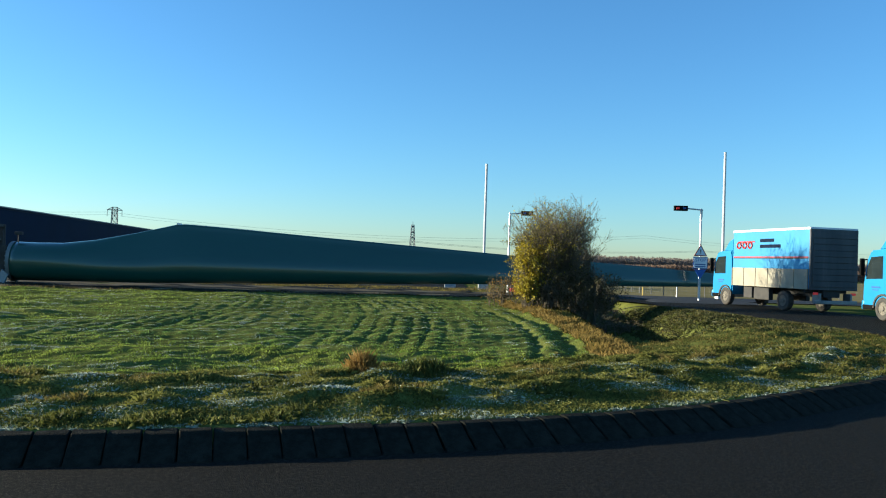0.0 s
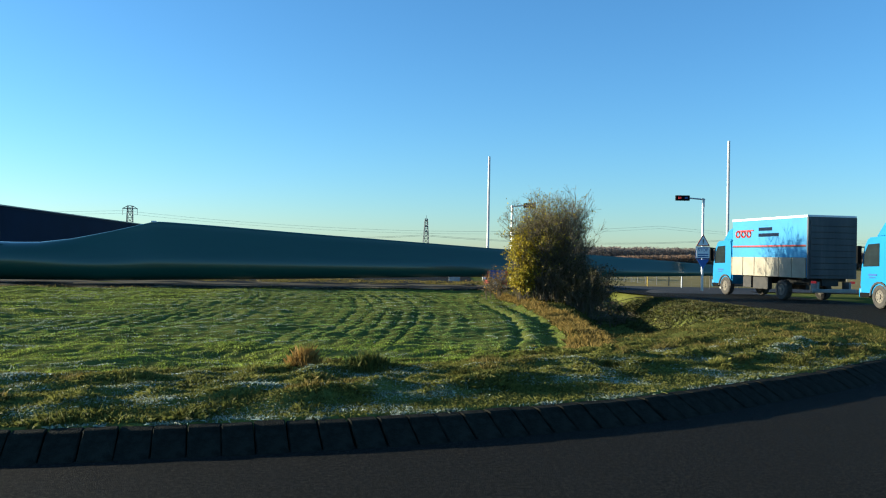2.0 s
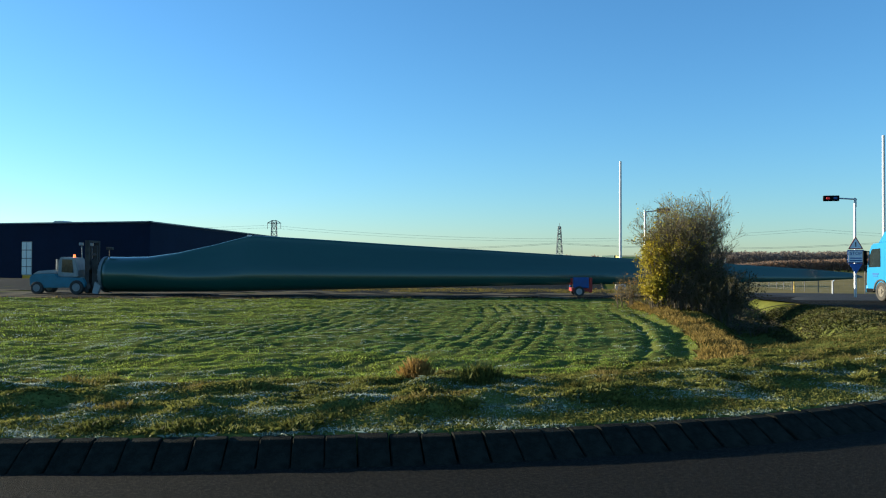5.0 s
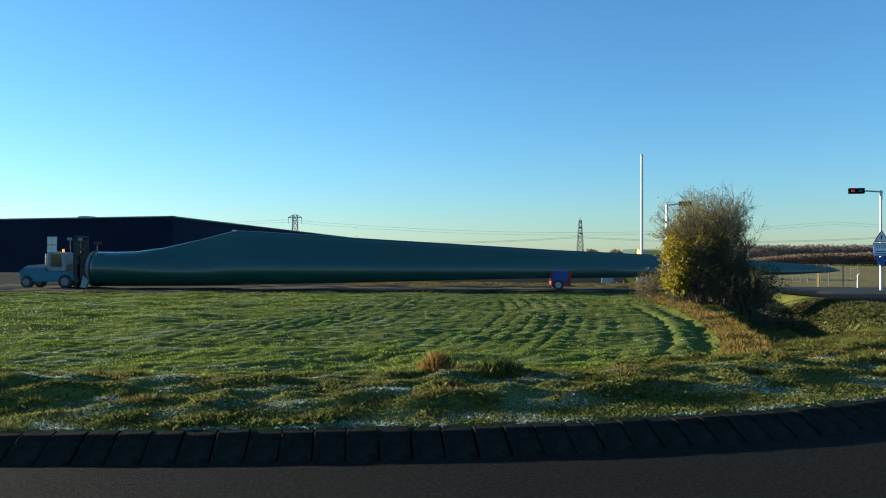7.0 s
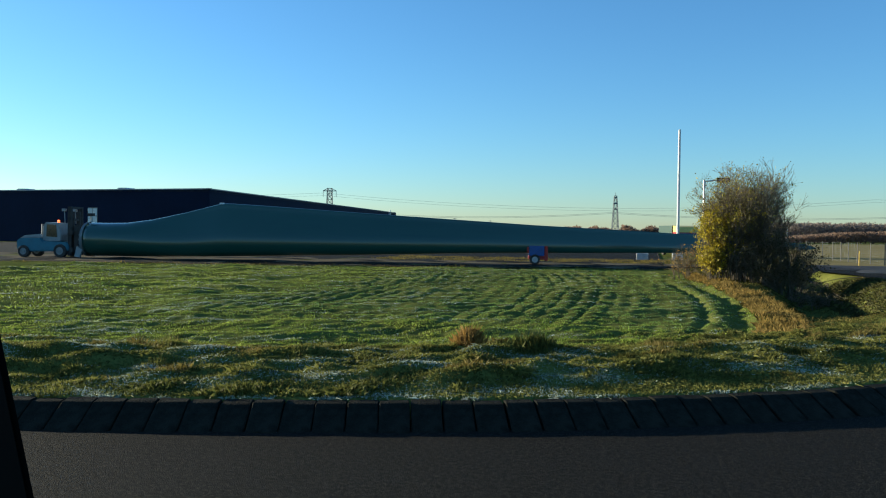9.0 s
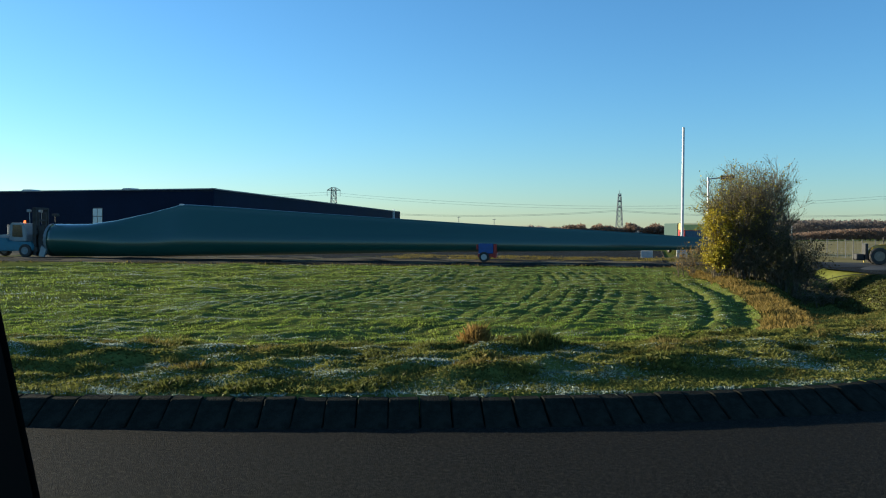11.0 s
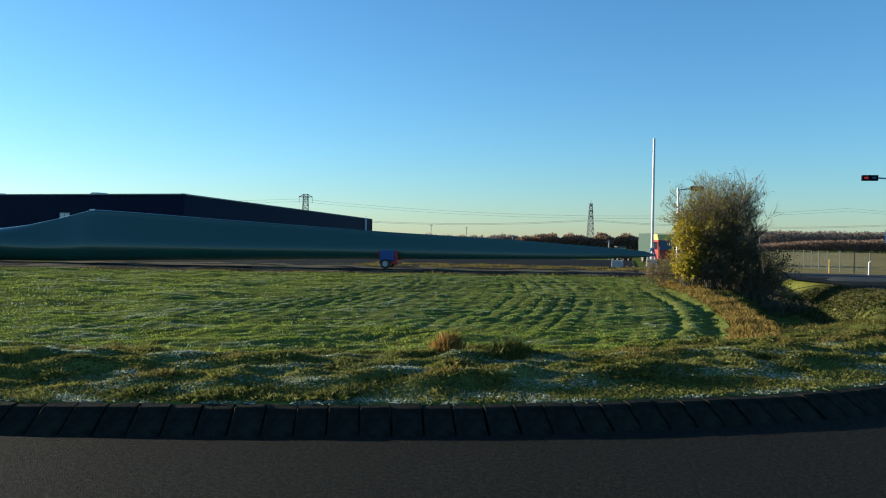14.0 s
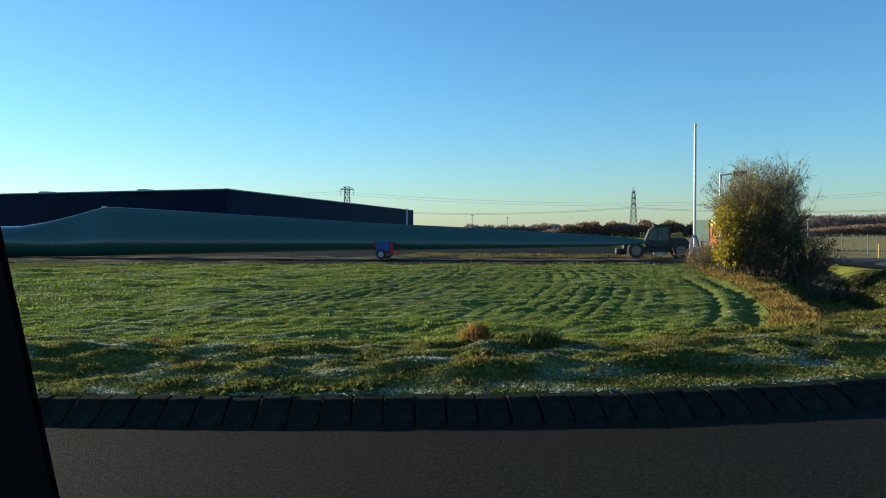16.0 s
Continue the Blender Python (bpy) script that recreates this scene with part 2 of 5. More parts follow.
def wheel(parent, x, y, z, r, w, rim_mat, side=-1):
    """A tyre with lugs and a dished rim; it turns about its own y axis."""
    hub = new("wheel")
    hub.parent = parent
    hub.location = (x, y, z)
    bm = bmesh.new()
    n = 28
    prof = [(r * 0.56, -w / 2), (r * 0.9, -w / 2), (r, -w * 0.36), (r, w * 0.36), (r * 0.9, w / 2), (r * 0.56, w / 2)]
    rings = []
    for i in range(n):
        a = 2 * math.pi * i / n
        k = 1.0 if i % 2 else 0.965
        rings.append([bm.verts.new((q * (k if q > r * 0.95 else 1) * math.cos(a), yy, q * (k if q > r * 0.95 else 1) * math.sin(a))) for q, yy in prof])
    for i in range(n):
        p, q = rings[i], rings[(i + 1) % n]
        for j in range(len(prof) - 1):
            bm.faces.new((p[j], p[j + 1], q[j + 1], q[j]))
    part("tyre", bm, M["rubber"], hub)
    bm = bmesh.new()
    rod(bm, (0, -w * 0.42, 0), (0, w * 0.42, 0), r * 0.60, n=24)
    rod(bm, (0, -w * 0.54, 0), (0, w * 0.54, 0), r * 0.22, n=12)
    for i in range(8):
        a = 2 * math.pi * i / 8
        c = (r * 0.38 * math.cos(a), r * 0.38 * math.sin(a))
        rod(bm, (c[0], -w * 0.47, c[1]), (c[0], w * 0.47, c[1]), r * 0.06, n=6)
    part("rim", bm, rim_mat, hub)
    return hub


# ---- ground ----
EDGE = [(-60, -3.5), (-30, 3.0), (-16, 6.2), (-10, 7.65), (-5.02, 8.56), (-3.13, 9.0), (-0.41, 9.81), (1.31, 10.56), (2.77, 11.36), (3.61, 11.98), (4.66, 12.81), (6.95, 14.73),
        (9.6, 17.6), (12.0, 21.8), (13.4, 26.0), (13.5, 29.5), (12.8, 34.4), (11.4, 41.0), (10.4, 47.0), (9.8, 53.0)]


def spline(pts, step):
    """A smooth line through points, cut into even steps."""
    out = []
    p = [Vector((*q, 0)) for q in pts]
    for i in range(len(p) - 1):
        a, b, c, d = p[max(i - 1, 0)], p[i], p[i + 1], p[min(i + 2, len(p) - 1)]
        k = max(2, int((c - b).length / step * 2))
        for j in range(k):
            t = j / k
            out.append(0.5 * (2 * b + (c - a) * t + (2 * a - 5 * b + 4 * c - d) * t * t + (3 * b - a - 3 * c + d) * t ** 3))
    out.append(p[-1])
    return np.array([(v.x, v.y) for v in out])


EDGE_L = spline(EDGE, 0.25)


def smooth(a, b, x):
    t = np.clip((x - a) / (b - a), 0, 1)
    return t * t * (3 - 2 * t)


def edge_distance(x, y):
    """How far a place lies from the road's edge, positive on the field's side."""
    x, y = np.atleast_1d(x).astype(float), np.atleast_1d(y).astype(float)
    best = np.full(x.shape, 1e9)
    sign = np.ones(x.shape)
    L = EDGE_L[::10]
    for (ax, ay), (bx, by) in zip(L[:-1], L[1:]):
        dx, dy = bx - ax, by - ay
        t = np.clip(((x - ax) * dx + (y - ay) * dy) / (dx * dx + dy * dy), 0, 1)
        d = np.hypot(x - ax - t * dx, y - ay - t * dy)
        s = np.where(dx * (y - ay) - dy * (x - ax) >= 0, 1.0, -1.0)
        near = d < best
        best, sign = np.where(near, d, best), np.where(near, s, sign)
    return best * sign


RAND = [(random.uniform(0.5, 1.6), random.uniform(0, 6.3), random.uniform(0, 6.3)) for _ in range(14)]


def ripple(x, y, wave):
    """Gentle unevenness at one length of wave."""
    z = 0
    for i, (f, a, p) in enumerate(RAND):
        k = 2 * math.pi / wave * f
        z = z + np.sin(k * (x * math.cos(a) + y * math.sin(a)) + p)
    return z / len(RAND)


def bank_line(y):
    """The field's bowed side towards the ditch."""
    y = np.asarray(y, float)
    return 4.15 - np.where(y > 30, 0.0060, 0.0095) * np.clip(y - 30, -14, 26) ** 2


def rows_of(x, y):
    """How far a place lies from the field's side: the rows run along it and straighten inwards."""
    y = np.asarray(y, float)
    side = bank_line(y)
    u = side - x
    bow = np.where(y < 30, 0.0095 * np.clip(y - 30, -14, 0) ** 2, 0.0)
    return u + bow * smooth(1.5, 6.0, u) - 0.035 * (y - 30) * smooth(4.0, 9.0, u)


def furrows(x, y):
    """0 in the bottom of a furrow between two rows, 1 on the rows; every other furrow is deeper."""
    q = (rows_of(x, y) + 0.16 * ripple(x, y * 0.5, 5.0) + 0.03 * ripple(y * 0.5, x, 1.6)) / 0.60
    one = 1 - np.abs(np.sin(math.pi * q))
    two = 0.78 + 0.22 * np.sin(math.pi * q + 0.6)
    worn = np.clip(0.72 + 1.0 * ripple(x * 1.2, y * 0.3, 4.2), 0.1, 1.15)
    return 1 - one ** 2.6 * two * worn


def in_field(x, y):
    """Where the mown swaths show."""
    return (smooth(0.0, 0.5, bank_line(y) - x) * smooth(20.5, 25.0, y + 0.9 * ripple(x, y, 4.0)) * (1 - smooth(49, 55, y)) * smooth(-15, -9.5, x - 0.12 * (y - 30)))


def ground_z(x, y):
    x, y = np.asarray(x, float), np.asarray(y, float)
    dk = edge_distance(x.ravel(), y.ravel()).reshape(x.shape)
    rise = np.where(y < 19, 0.2, 0.2 - 0.2 * smooth(17, 24, y))
    lowland = -0.42 + 0.36 * smooth(5, 12, x) * (1 - smooth(50, 62, y))
    t = smooth(0.6, 9.5, dk)
    z = rise * (1 - t) + lowland * t
    z = np.where(dk < 0, np.minimum(-0.09, lowland * smooth(46, 58, y) - 0.09 * (1 - smooth(46, 58, y))), z)
    z = np.where((dk < 0) & (y > 60), lowland, z)
    # the ditch beside the bush
    cx = 7.75 + 0.05 * (y - 31)
    deep = smooth(25.9, 28.4, y - 0.35 * (x - 7.0)) * (1 - smooth(50, 55, y))
    z = z - 1.25 * deep * np.exp(-np.abs((x - cx) / 1.75) ** 3)
    # mown swaths with wheel ruts between them
    f = in_field(x, y)
    patch = 0.25 + 0.75 * smooth(-0.15, 0.15, ripple(x * 0.55, y * 0.4, 6.0))
    patch = patch * (1 - 0.75 * smooth(-1.2, 0.6, x) * (1 - smooth(3.4, 4.2, x)))
    z = z + f * 0.13 * patch * (furrows(x, y) - 0.9)
    u = rows_of(x, y)
    along = smooth(19.2, 21.0, y) * (1 - smooth(36, 44, y))
    z = z - along * (0.13 * np.exp(-((u - 0.38) / 0.30) ** 2) + 0.10 * np.exp(-((u - 1.35) / 0.16) ** 2))
    near = smooth(0.3, 1.2, dk) * (1 - smooth(60, 90, y))
    rough = smooth(0.3, 1.4, dk) * (1 - smooth(3.6, 7.0, dk)) * (1 - smooth(10, 14, x))
    z = z + near * (0.10 * ripple(x, y, 6.0) + 0.10 * ripple(y, x * 0.7, 2.6) + 0.06 * ripple(x * 0.6, y, 0.95))
    # the verge falls to the kerb
    z = z + 0.13 * smooth(0.15, 1.7, dk) * (1 - smooth(2.6, 7.0, dk)) * (1 - smooth(8, 12, x)) * smooth(-30, -18, x)
    z = z + rough * (0.09 * ripple(y, x * 0.6, 2.1) + 0.17 * ripple(x * 0.75, y, 0.7))
    # small clods and hoof-deep hollows
    z = z + near * smooth(3, 6, dk) * (1 - smooth(46, 54, y)) * (0.05 * ripple(x * 0.8, y * 0.9, 0.55) + 0.05 * ripple(y, x, 0.9))
    # long soft swells in the open part of the meadow
    z = z + near * (1 - f) * smooth(5, 9, dk) * (1 - smooth(46, 54, y)) * 0.17 * ripple(x * 0.8 + y * 0.5, y * 1.1, 3.4)
    # the land falls away gently beyond the yard and rises to far woods
    z = z - 2.4 * smooth(85, 210, y) * (1 - 0.2 * smooth(12, 60, x)) + 9.0 * smooth(500, 1100, y) * smooth(-120, 250, x)
    return z


def axis(spans):
    out = []
    for a, b, step in spans:
        out.append(np.arange(a, b, step))
    return np.unique(np.concatenate(out))


gx = np.concatenate([axis([(-34, -12, 0.4), (-12, 5, 0.1), (5, 16, 0.16), (16, 30, 0.6)]), np.geomspace(30, 3000, 40)])
gx = np.concatenate([-np.geomspace(34, 3000, 46)[::-1], gx[gx > -34]])
gy = np.concatenate([-np.geomspace(2, 1500, 16)[::-1], axis([(-2, 8, 1.0), (8, 30, 0.14), (30, 62, 0.28), (62, 90, 1.2)]), np.geomspace(90, 4000, 46)])
GX, GY = np.meshgrid(gx, gy)
GZ = ground_z(GX, GY)
idx = np.arange(GX.size).reshape(GX.shape)
gf = np.stack([idx[:-1, :-1], idx[:-1, 1:], idx[1:, 1:], idx[1:, :-1]], -1).reshape(-1, 4)
ground = arrays("ground", np.stack([GX.ravel(), GY.ravel(), GZ.ravel()], 1), gf, M["soil_grass"], smooth=True)
tagged(ground, "green mown meadow and verge with frost patches", "ground", kind="structure")


def strip(name, left, right, zl, zr, mat, label, cat):
    n = len(left)
    v = np.concatenate([np.column_stack([left, zl]), np.column_stack([right, zr])])
    i = np.arange(n - 1)
    f = np.stack([i, i + n, i + n + 1, i + 1], 1)
    ob = arrays(name, v, f, mat, smooth=True)
    return tagged(ob, label, cat, kind="structure")


tang = np.gradient(EDGE_L, axis=0)
tang /= np.linalg.norm(tang, axis=1)[:, None]
norm_out = np.column_stack([tang[:, 1], -tang[:, 0]])
wide = 11.5 - 3.5 * smooth(20, 34, EDGE_L[:, 1])
road_z = np.where(EDGE_L[:, 1] > 44, -0.0 - 0.1 * smooth(44, 54, EDGE_L[:, 1]), 0.0)
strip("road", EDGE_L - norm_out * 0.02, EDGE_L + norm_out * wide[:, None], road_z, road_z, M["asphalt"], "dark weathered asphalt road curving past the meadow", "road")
# the yard track along which the load is moved, and the crossing road beyond
near_l = spline([(-150, 26), (-70, 39.5), (-36, 46.5), (-12, 52.3), (4, 55.5), (12, 55.0), (30, 53), (70, 52)], 1.0)
far_l = spline([(-150, 58), (-70, 60.5), (-36, 62), (-12, 63.5), (4, 65.5), (12, 66.0), (30, 66), (70, 66)], 1.0)
k = np.linspace(0, 1, 160)
def resample(l, n=160):
    d = np.concatenate([[0], np.cumsum(np.hypot(*np.diff(l, axis=0).T))])
    q = np.linspace(0, d[-1], n)
    return np.column_stack([np.interp(q, d, l[:, 0]), np.interp(q, d, l[:, 1])])
near_l, far_l = resample(near_l), resample(far_l)
nx = 9
tv, tf = [], []
for j in range(nx):
    w = j / (nx - 1)
    c = near_l * (1 - w) + far_l * w
    tv.append(np.column_stack([c, ground_z(c[:, 0], c[:, 1]) + 0.035]))
for j in range(nx - 1):
    i = np.arange(159) + j * 160
    tf.append(np.stack([i, i + 1, i + 161, i + 160], 1))
track = arrays("yard_track", np.concatenate(tv), np.concatenate(tf), M["dirt"], smooth=True)
tagged(track, "pale gravelly yard track behind the meadow", "track", kind="structure")
# the dark metalled lane on the near half of the track
lv, lf = [], []
for j in range(5):
    w = 0.03 + 0.52 * j / 4
    c = near_l * (1 - w) + far_l * w
    lv.append(np.column_stack([c, ground_z(c[:, 0], c[:, 1]) + 0.055]))
for j in range(4):
    i = np.arange(159) + j * 160
    lf.append(np.stack([i, i + 1, i + 161, i + 160], 1))
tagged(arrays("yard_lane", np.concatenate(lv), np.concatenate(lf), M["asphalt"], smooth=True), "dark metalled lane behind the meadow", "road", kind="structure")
# dark sheet stands in for the shade under and behind the blade
yl = far_l[far_l[:, 0] < 2.5]
yv, yf = [], []
for j in range(9):
    w = j / 8
    c = np.column_stack([yl[:, 0] * (1 + 0.25 * w), yl[:, 1] - 2.8 + w * 72])
    yv.append(np.column_stack([c, ground_z(c[:, 0], c[:, 1]) + 0.045]))
n_ = len(yl)
for j in range(8):
    i = np.arange(n_ - 1) + j * n_
    yf.append(np.stack([i, i + 1, i + n_ + 1, i + n_], 1))
tagged(arrays("yard_shade_sheet", np.concatenate(yv), np.concatenate(yf), M["asphalt"], smooth=True), "dark asphalt yard in front of the hall, standing in for the blade's shade", "yard", kind="structure")
side = [(10.9, 44), (9.8, 53), (9.2, 57), (9.8, 64), (11.5, 69)]
sl = resample(spline(side, 0.5), 40)
sr = resample(spline([(19.2, 45), (19.3, 53), (24, 57), (50, 60), (70, 68)], 0.5), 40)
sv, sf = [], []
for j in range(7):
    w = j / 6
    c = sl * (1 - w) + sr * w
    sv.append(np.column_stack([c, ground_z(c[:, 0], c[:, 1]) + 0.06]))
for j in range(6):
    i = np.arange(39) + j * 40
    sf.append(np.stack([i, i + 40, i + 41, i + 1], 1))
tagged(arrays("side_road", np.concatenate(sv), np.concatenate(sf), M["lit_asphalt"], smooth=True), "grey asphalt junction at the site entrance", "road", kind="structure")

# the dry pasture behind the fence
px_ = np.concatenate([np.arange(7.0, 60, 1.0), np.geomspace(60, 420, 24)])
py_ = np.concatenate([np.arange(69.2, 90, 0.8), np.geomspace(90, 440, 50)])
PX, PY = np.meshgrid(px_, py_)
idx = np.arange(PX.size).reshape(PX.shape)
pf = np.stack([idx[:-1, :-1], idx[:-1, 1:], idx[1:, 1:], idx[1:, :-1]], -1).reshape(-1, 4)
tagged(arrays("pasture", np.stack([PX.ravel(), PY.ravel(), ground_z(PX, PY).ravel() + 0.05], 1), pf, M["dry_field"], smooth=True), "pale dry winter pasture behind the fence", "pasture", kind="structure")

# ---- kerb of sloping stones ----
kerb = tagged(new("kerb"), "sloping kerb stones edging the meadow, darkened for shade", "kerb", kind="structure")
lo, hi = 0.1515, 0.150
quad = [(-lo, -0.44, -0.01), (lo, -0.44, -0.01), (hi, -0.05, 0.20), (-hi, -0.05, 0.20), (hi, 0.10, 0.206), (-hi, 0.10, 0.206), (hi, 0.10, -0.1), (-hi, 0.10, -0.1), (-lo, -0.44, -0.1), (lo, -0.44, -0.1)]
rk = random.Random(4)
stones = []
for k_ in range(9):
    bm = bmesh.new()
    vs = [bm.verts.new((a + rk.uniform(-0.008, 0.004) * (1 if a > 0 else -1), b + rk.uniform(-0.012, 0.012), c + rk.uniform(-0.006, 0.006))) for a, b, c in quad]
    for f in ((0, 1, 2, 3), (3, 2, 4, 5), (5, 4, 6, 7), (8, 9, 1, 0), (1, 9, 6, 4, 2), (0, 3, 5, 7, 8), (7, 6, 9, 8)):
        bm.faces.new([vs[i] for i in f])
    bmesh.ops.bevel(bm, geom=bm.edges[:], offset=rk.uniform(0.007, 0.014), segments=1, affect="EDGES")
    bmesh.ops.recalc_face_normals(bm, faces=bm.faces[:])
    stone = bpy.data.meshes.new("kerb_stone")
    bm.to_mesh(stone)
    bm.free()
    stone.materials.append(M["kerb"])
    stones.append(stone)
kd = np.concatenate([[0], np.cumsum(np.hypot(*np.diff(EDGE_L, axis=0).T))])
s0 = kd[np.argmin(np.abs(EDGE_L[:, 0] + 22))]
s1 = kd[np.argmin(np.hypot(EDGE_L[:, 0] - 10.2, EDGE_L[:, 1] - 18.4))]
s = s0
while s < s1:
    x, y = np.interp(s, kd, EDGE_L[:, 0]), np.interp(s, kd, EDGE_L[:, 1])
    x2, y2 = np.interp(s + 0.1, kd, EDGE_L[:, 0]), np.interp(s + 0.1, kd, EDGE_L[:, 1])
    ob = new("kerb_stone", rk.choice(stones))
    ob.parent = kerb
    sink = -0.12 * float(smooth(s1 - 4, s1, s))
    nx_, ny_ = (y2 - y) / 0.1, -(x2 - x) / 0.1
    ob.matrix_basis = pose(x + nx_ * 0.10, y + ny_ * 0.10, sink + rk.uniform(-0.008, 0.006), rk.uniform(-0.5, 0.5), rk.uniform(-0.4, 0.4), math.degrees(math.atan2(y2 - y, x2 - x)) + rk.uniform(-0.6, 0.6))
    s += 0.305 + rk.uniform(-0.004, 0.006)

# ---- the turbine blade, root at the origin, tip along +x ----
BLADE_L = 52.2
TOP = [(0, 2.22), (1.5, 2.20), (3, 2.23), (5, 2.50), (7.5, 3.05), (10.0, 3.70), (10.6, 3.74), (14, 3.55), (20, 3.16), (33, 2.38), (41.5, 1.98), (49, 1.50), (51.4, 1.28), (52.2, 1.02)]
LOW = [(0, -0.24), (3, -0.24), (8, -0.20), (14, -0.06), (20, 0.08), (30, 0.36), (42, 0.54), (49, 0.72), (51.4, 0.86), (52.2, 0.97)]
bm = bmesh.new()
rings = []
NS = 28
sl_ = sorted(set(list(np.linspace(0, 12, 25)) + list(np.linspace(12, 51, 40)) + [10.1, 51.4, 51.8, 52.1, 52.2]))
for q in sl_:
    zt, zl = np.interp(q, *zip(*TOP)), np.interp(q, *zip(*LOW))
    c = zt - zl
    fl = float(smooth(1.5, 10.0, q))
    th = 2.45 * (1 - fl) + (0.42 - 0.24 * float(smooth(10, 50, q))) * c * fl
    ring = []
    for i in range(NS):
        a = 2 * math.pi * i / NS
        w = (1 - math.cos(a)) / 2
        yc = math.sin(a) / 2
        prof = math.sqrt(max(0, 1 - (1 - w / 0.36) ** 2)) if w < 0.36 else max(((1 - w) / 0.64) ** 0.9, 0.16 if w < 0.999 else 0)
        ya = math.copysign(0.5, math.sin(a)) * prof
        yy = (yc * (1 - fl) + ya * fl) * th
        lean = 0.10 * fl * (w - 0.4) * c
        ring.append(bm.verts.new((q, yy + lean, zl + w * c)))
    rings.append(ring)
for p, q in zip(rings[:-1], rings[1:]):
    for i in range(NS):
        bm.faces.new((p[i], q[i], q[(i + 1) % NS], p[(i + 1) % NS]))
bm.faces.new(rings[-1])
bm.faces.new(rings[0][::-1])
bmesh.ops.recalc_face_normals(bm, faces=bm.faces[:])
blade = thing("turbine_blade", pose(-27.5, 53.66, 0), "very long teal-green wind turbine blade carried low over the yard", "turbine blade")
part("shell", bm, M["blade"], blade, smooth=True)
bm = bmesh.new()
rod(bm, (-0.06, 0, 0.99), (0.16, 0, 0.99), 1.25, n=48)
bmesh.ops.delete(bm, geom=[f for f in bm.faces if abs(f.normal.x) > 0.9 and f.calc_center_median().x > 0], context="FACES")
part("root_ring", bm, M["blade_ring"], blade, "pale root ring with bolts")
bm = bmesh.new()
rod(bm, (-0.10, 0, 0.99), (-0.07, 0, 0.99), 1.05, n=40)
part("root_cover", bm, M["black"], blade, "dark cover over the hollow root")
for a in range(0, 360, 15):
    bm = bmesh.new()
    c = (1.16 * math.cos(radians(a)), 0.99 + 1.16 * math.sin(radians(a)))
    rod(bm, (-0.13, c[0], c[1]), (-0.05, c[0], c[1]), 0.04, n=6)
    part("root_bolt", bm, M["grey"], blade)
bm = bmesh.new()
box(bm, (9.95, 0.1, 3.66), (10.25, 0.4, 3.78), 0.03)
part("edge_guard", bm, M["white"], blade, "white guard at the widest point")

# ---- the hall ----
hall = thing("factory_hall", pose(-80.6, 143.0, -1.4, 0, 0, 0), "long dark navy clad factory hall with flat roof", "factory building")
FW, SW = Vector((-0.994, 0.109, 0)), Vector((-0.114, 0.993, 0))
HH = 10.8
def wall_box(bm, o, d, length, out, thick, z0, z1):
    n = Vector((d.y, -d.x, 0)) * out
    p = [o, o + d * length, o + d * length + n * thick, o + n * thick]
    lo_ = [bm.verts.new((q.x, q.y, z0)) for q in p]
    hi_ = [bm.verts.new((q.x, q.y, z1)) for q in p]
    bm.faces.new(lo_), bm.faces.new(hi_[::-1])
    for i in range(4):
        bm.faces.new((lo_[i], hi_[i], hi_[(i + 1) % 4], lo_[(i + 1) % 4]))
    bmesh.ops.recalc_face_normals(bm, faces=bm.faces[:])
O = Vector((0, 0, 0))
bm = bmesh.new()
wall_box(bm, O, FW, 27.0, 1, 0.3, 0, HH)
wall_box(bm, O + FW * 29.6, FW, 60.0, 1, 0.3, 0, HH)
wall_box(bm, O + FW * 27.0, FW, 2.6, 1, 0.3, 7.3, HH)
part("front_wall", bm, M["navy"], hall)
bm = bmesh.new()
wall_box(bm, O + SW * 0.31, SW, 192, -1, 0.3, 0, HH)
part("side_wall", bm, M["navy"], hall)
bm = bmesh.new()
a_, b_, c_, d_ = O, O + FW * 89.6, O + FW * 89.6 + SW * 192, O + SW * 192
lo_ = [bm.verts.new((q.x, q.y, HH - 0.4)) for q in (a_, b_, c_, d_)]
hi_ = [bm.verts.new((q.x, q.y, HH - 0.1)) for q in (a_, b_, c_, d_)]
bm.faces.new(lo_), bm.faces.new(hi_[::-1])
for i in range(4):
    bm.faces.new((lo_[i], hi_[i], hi_[(i + 1) % 4], lo_[(i + 1) % 4]))
bmesh.ops.recalc_face_normals(bm, faces=bm.faces[:])
part("roof", bm, M["navy_roof"], hall)
for d, ln, out in ((FW, 89.6, 1), (SW, 192, -1)):
    bm = bmesh.new()
    wall_box(bm, O - d * 0.4, d, ln + 0.4, out, 0.42, HH, HH + 0.22)
    part("parapet_cap", bm, M["grey"], hall)
    bm = bmesh.new()
    n = Vector((d.y, -d.x, 0)) * out
    q = 1.2
    while q < ln:
        if not (d is FW and 26.5 < q < 30):
            wall_box(bm, O + d * q + n * 0.3, d, 0.10, out, 0.05, 0.3, HH - 0.02)
        q += 1.2
    tagged(part("cladding_rib", bm, M["navy"], hall), kind="stuff")
gate = part("window_gate", (lambda b: (wall_box(b, O + FW * 27.0 + Vector((0, 0.12, 0)), FW, 2.6, 1, 0.1, 0.6, 7.3), b)[1])(bmesh.new()), M["grey"], hall, "tall glazed gate with pale panes")
for r in range(4):
    for c in range(2):
        bm = bmesh.new()
        wall_box(bm, O + FW * (27.1 + c * 1.25) + Vector((-0.05, 0.0, 0)), FW, 1.12, 1, 0.05, 0.75 + r * 1.64, 2.2 + r * 1.64)
        part("pane", bm, M["pane"], gate)
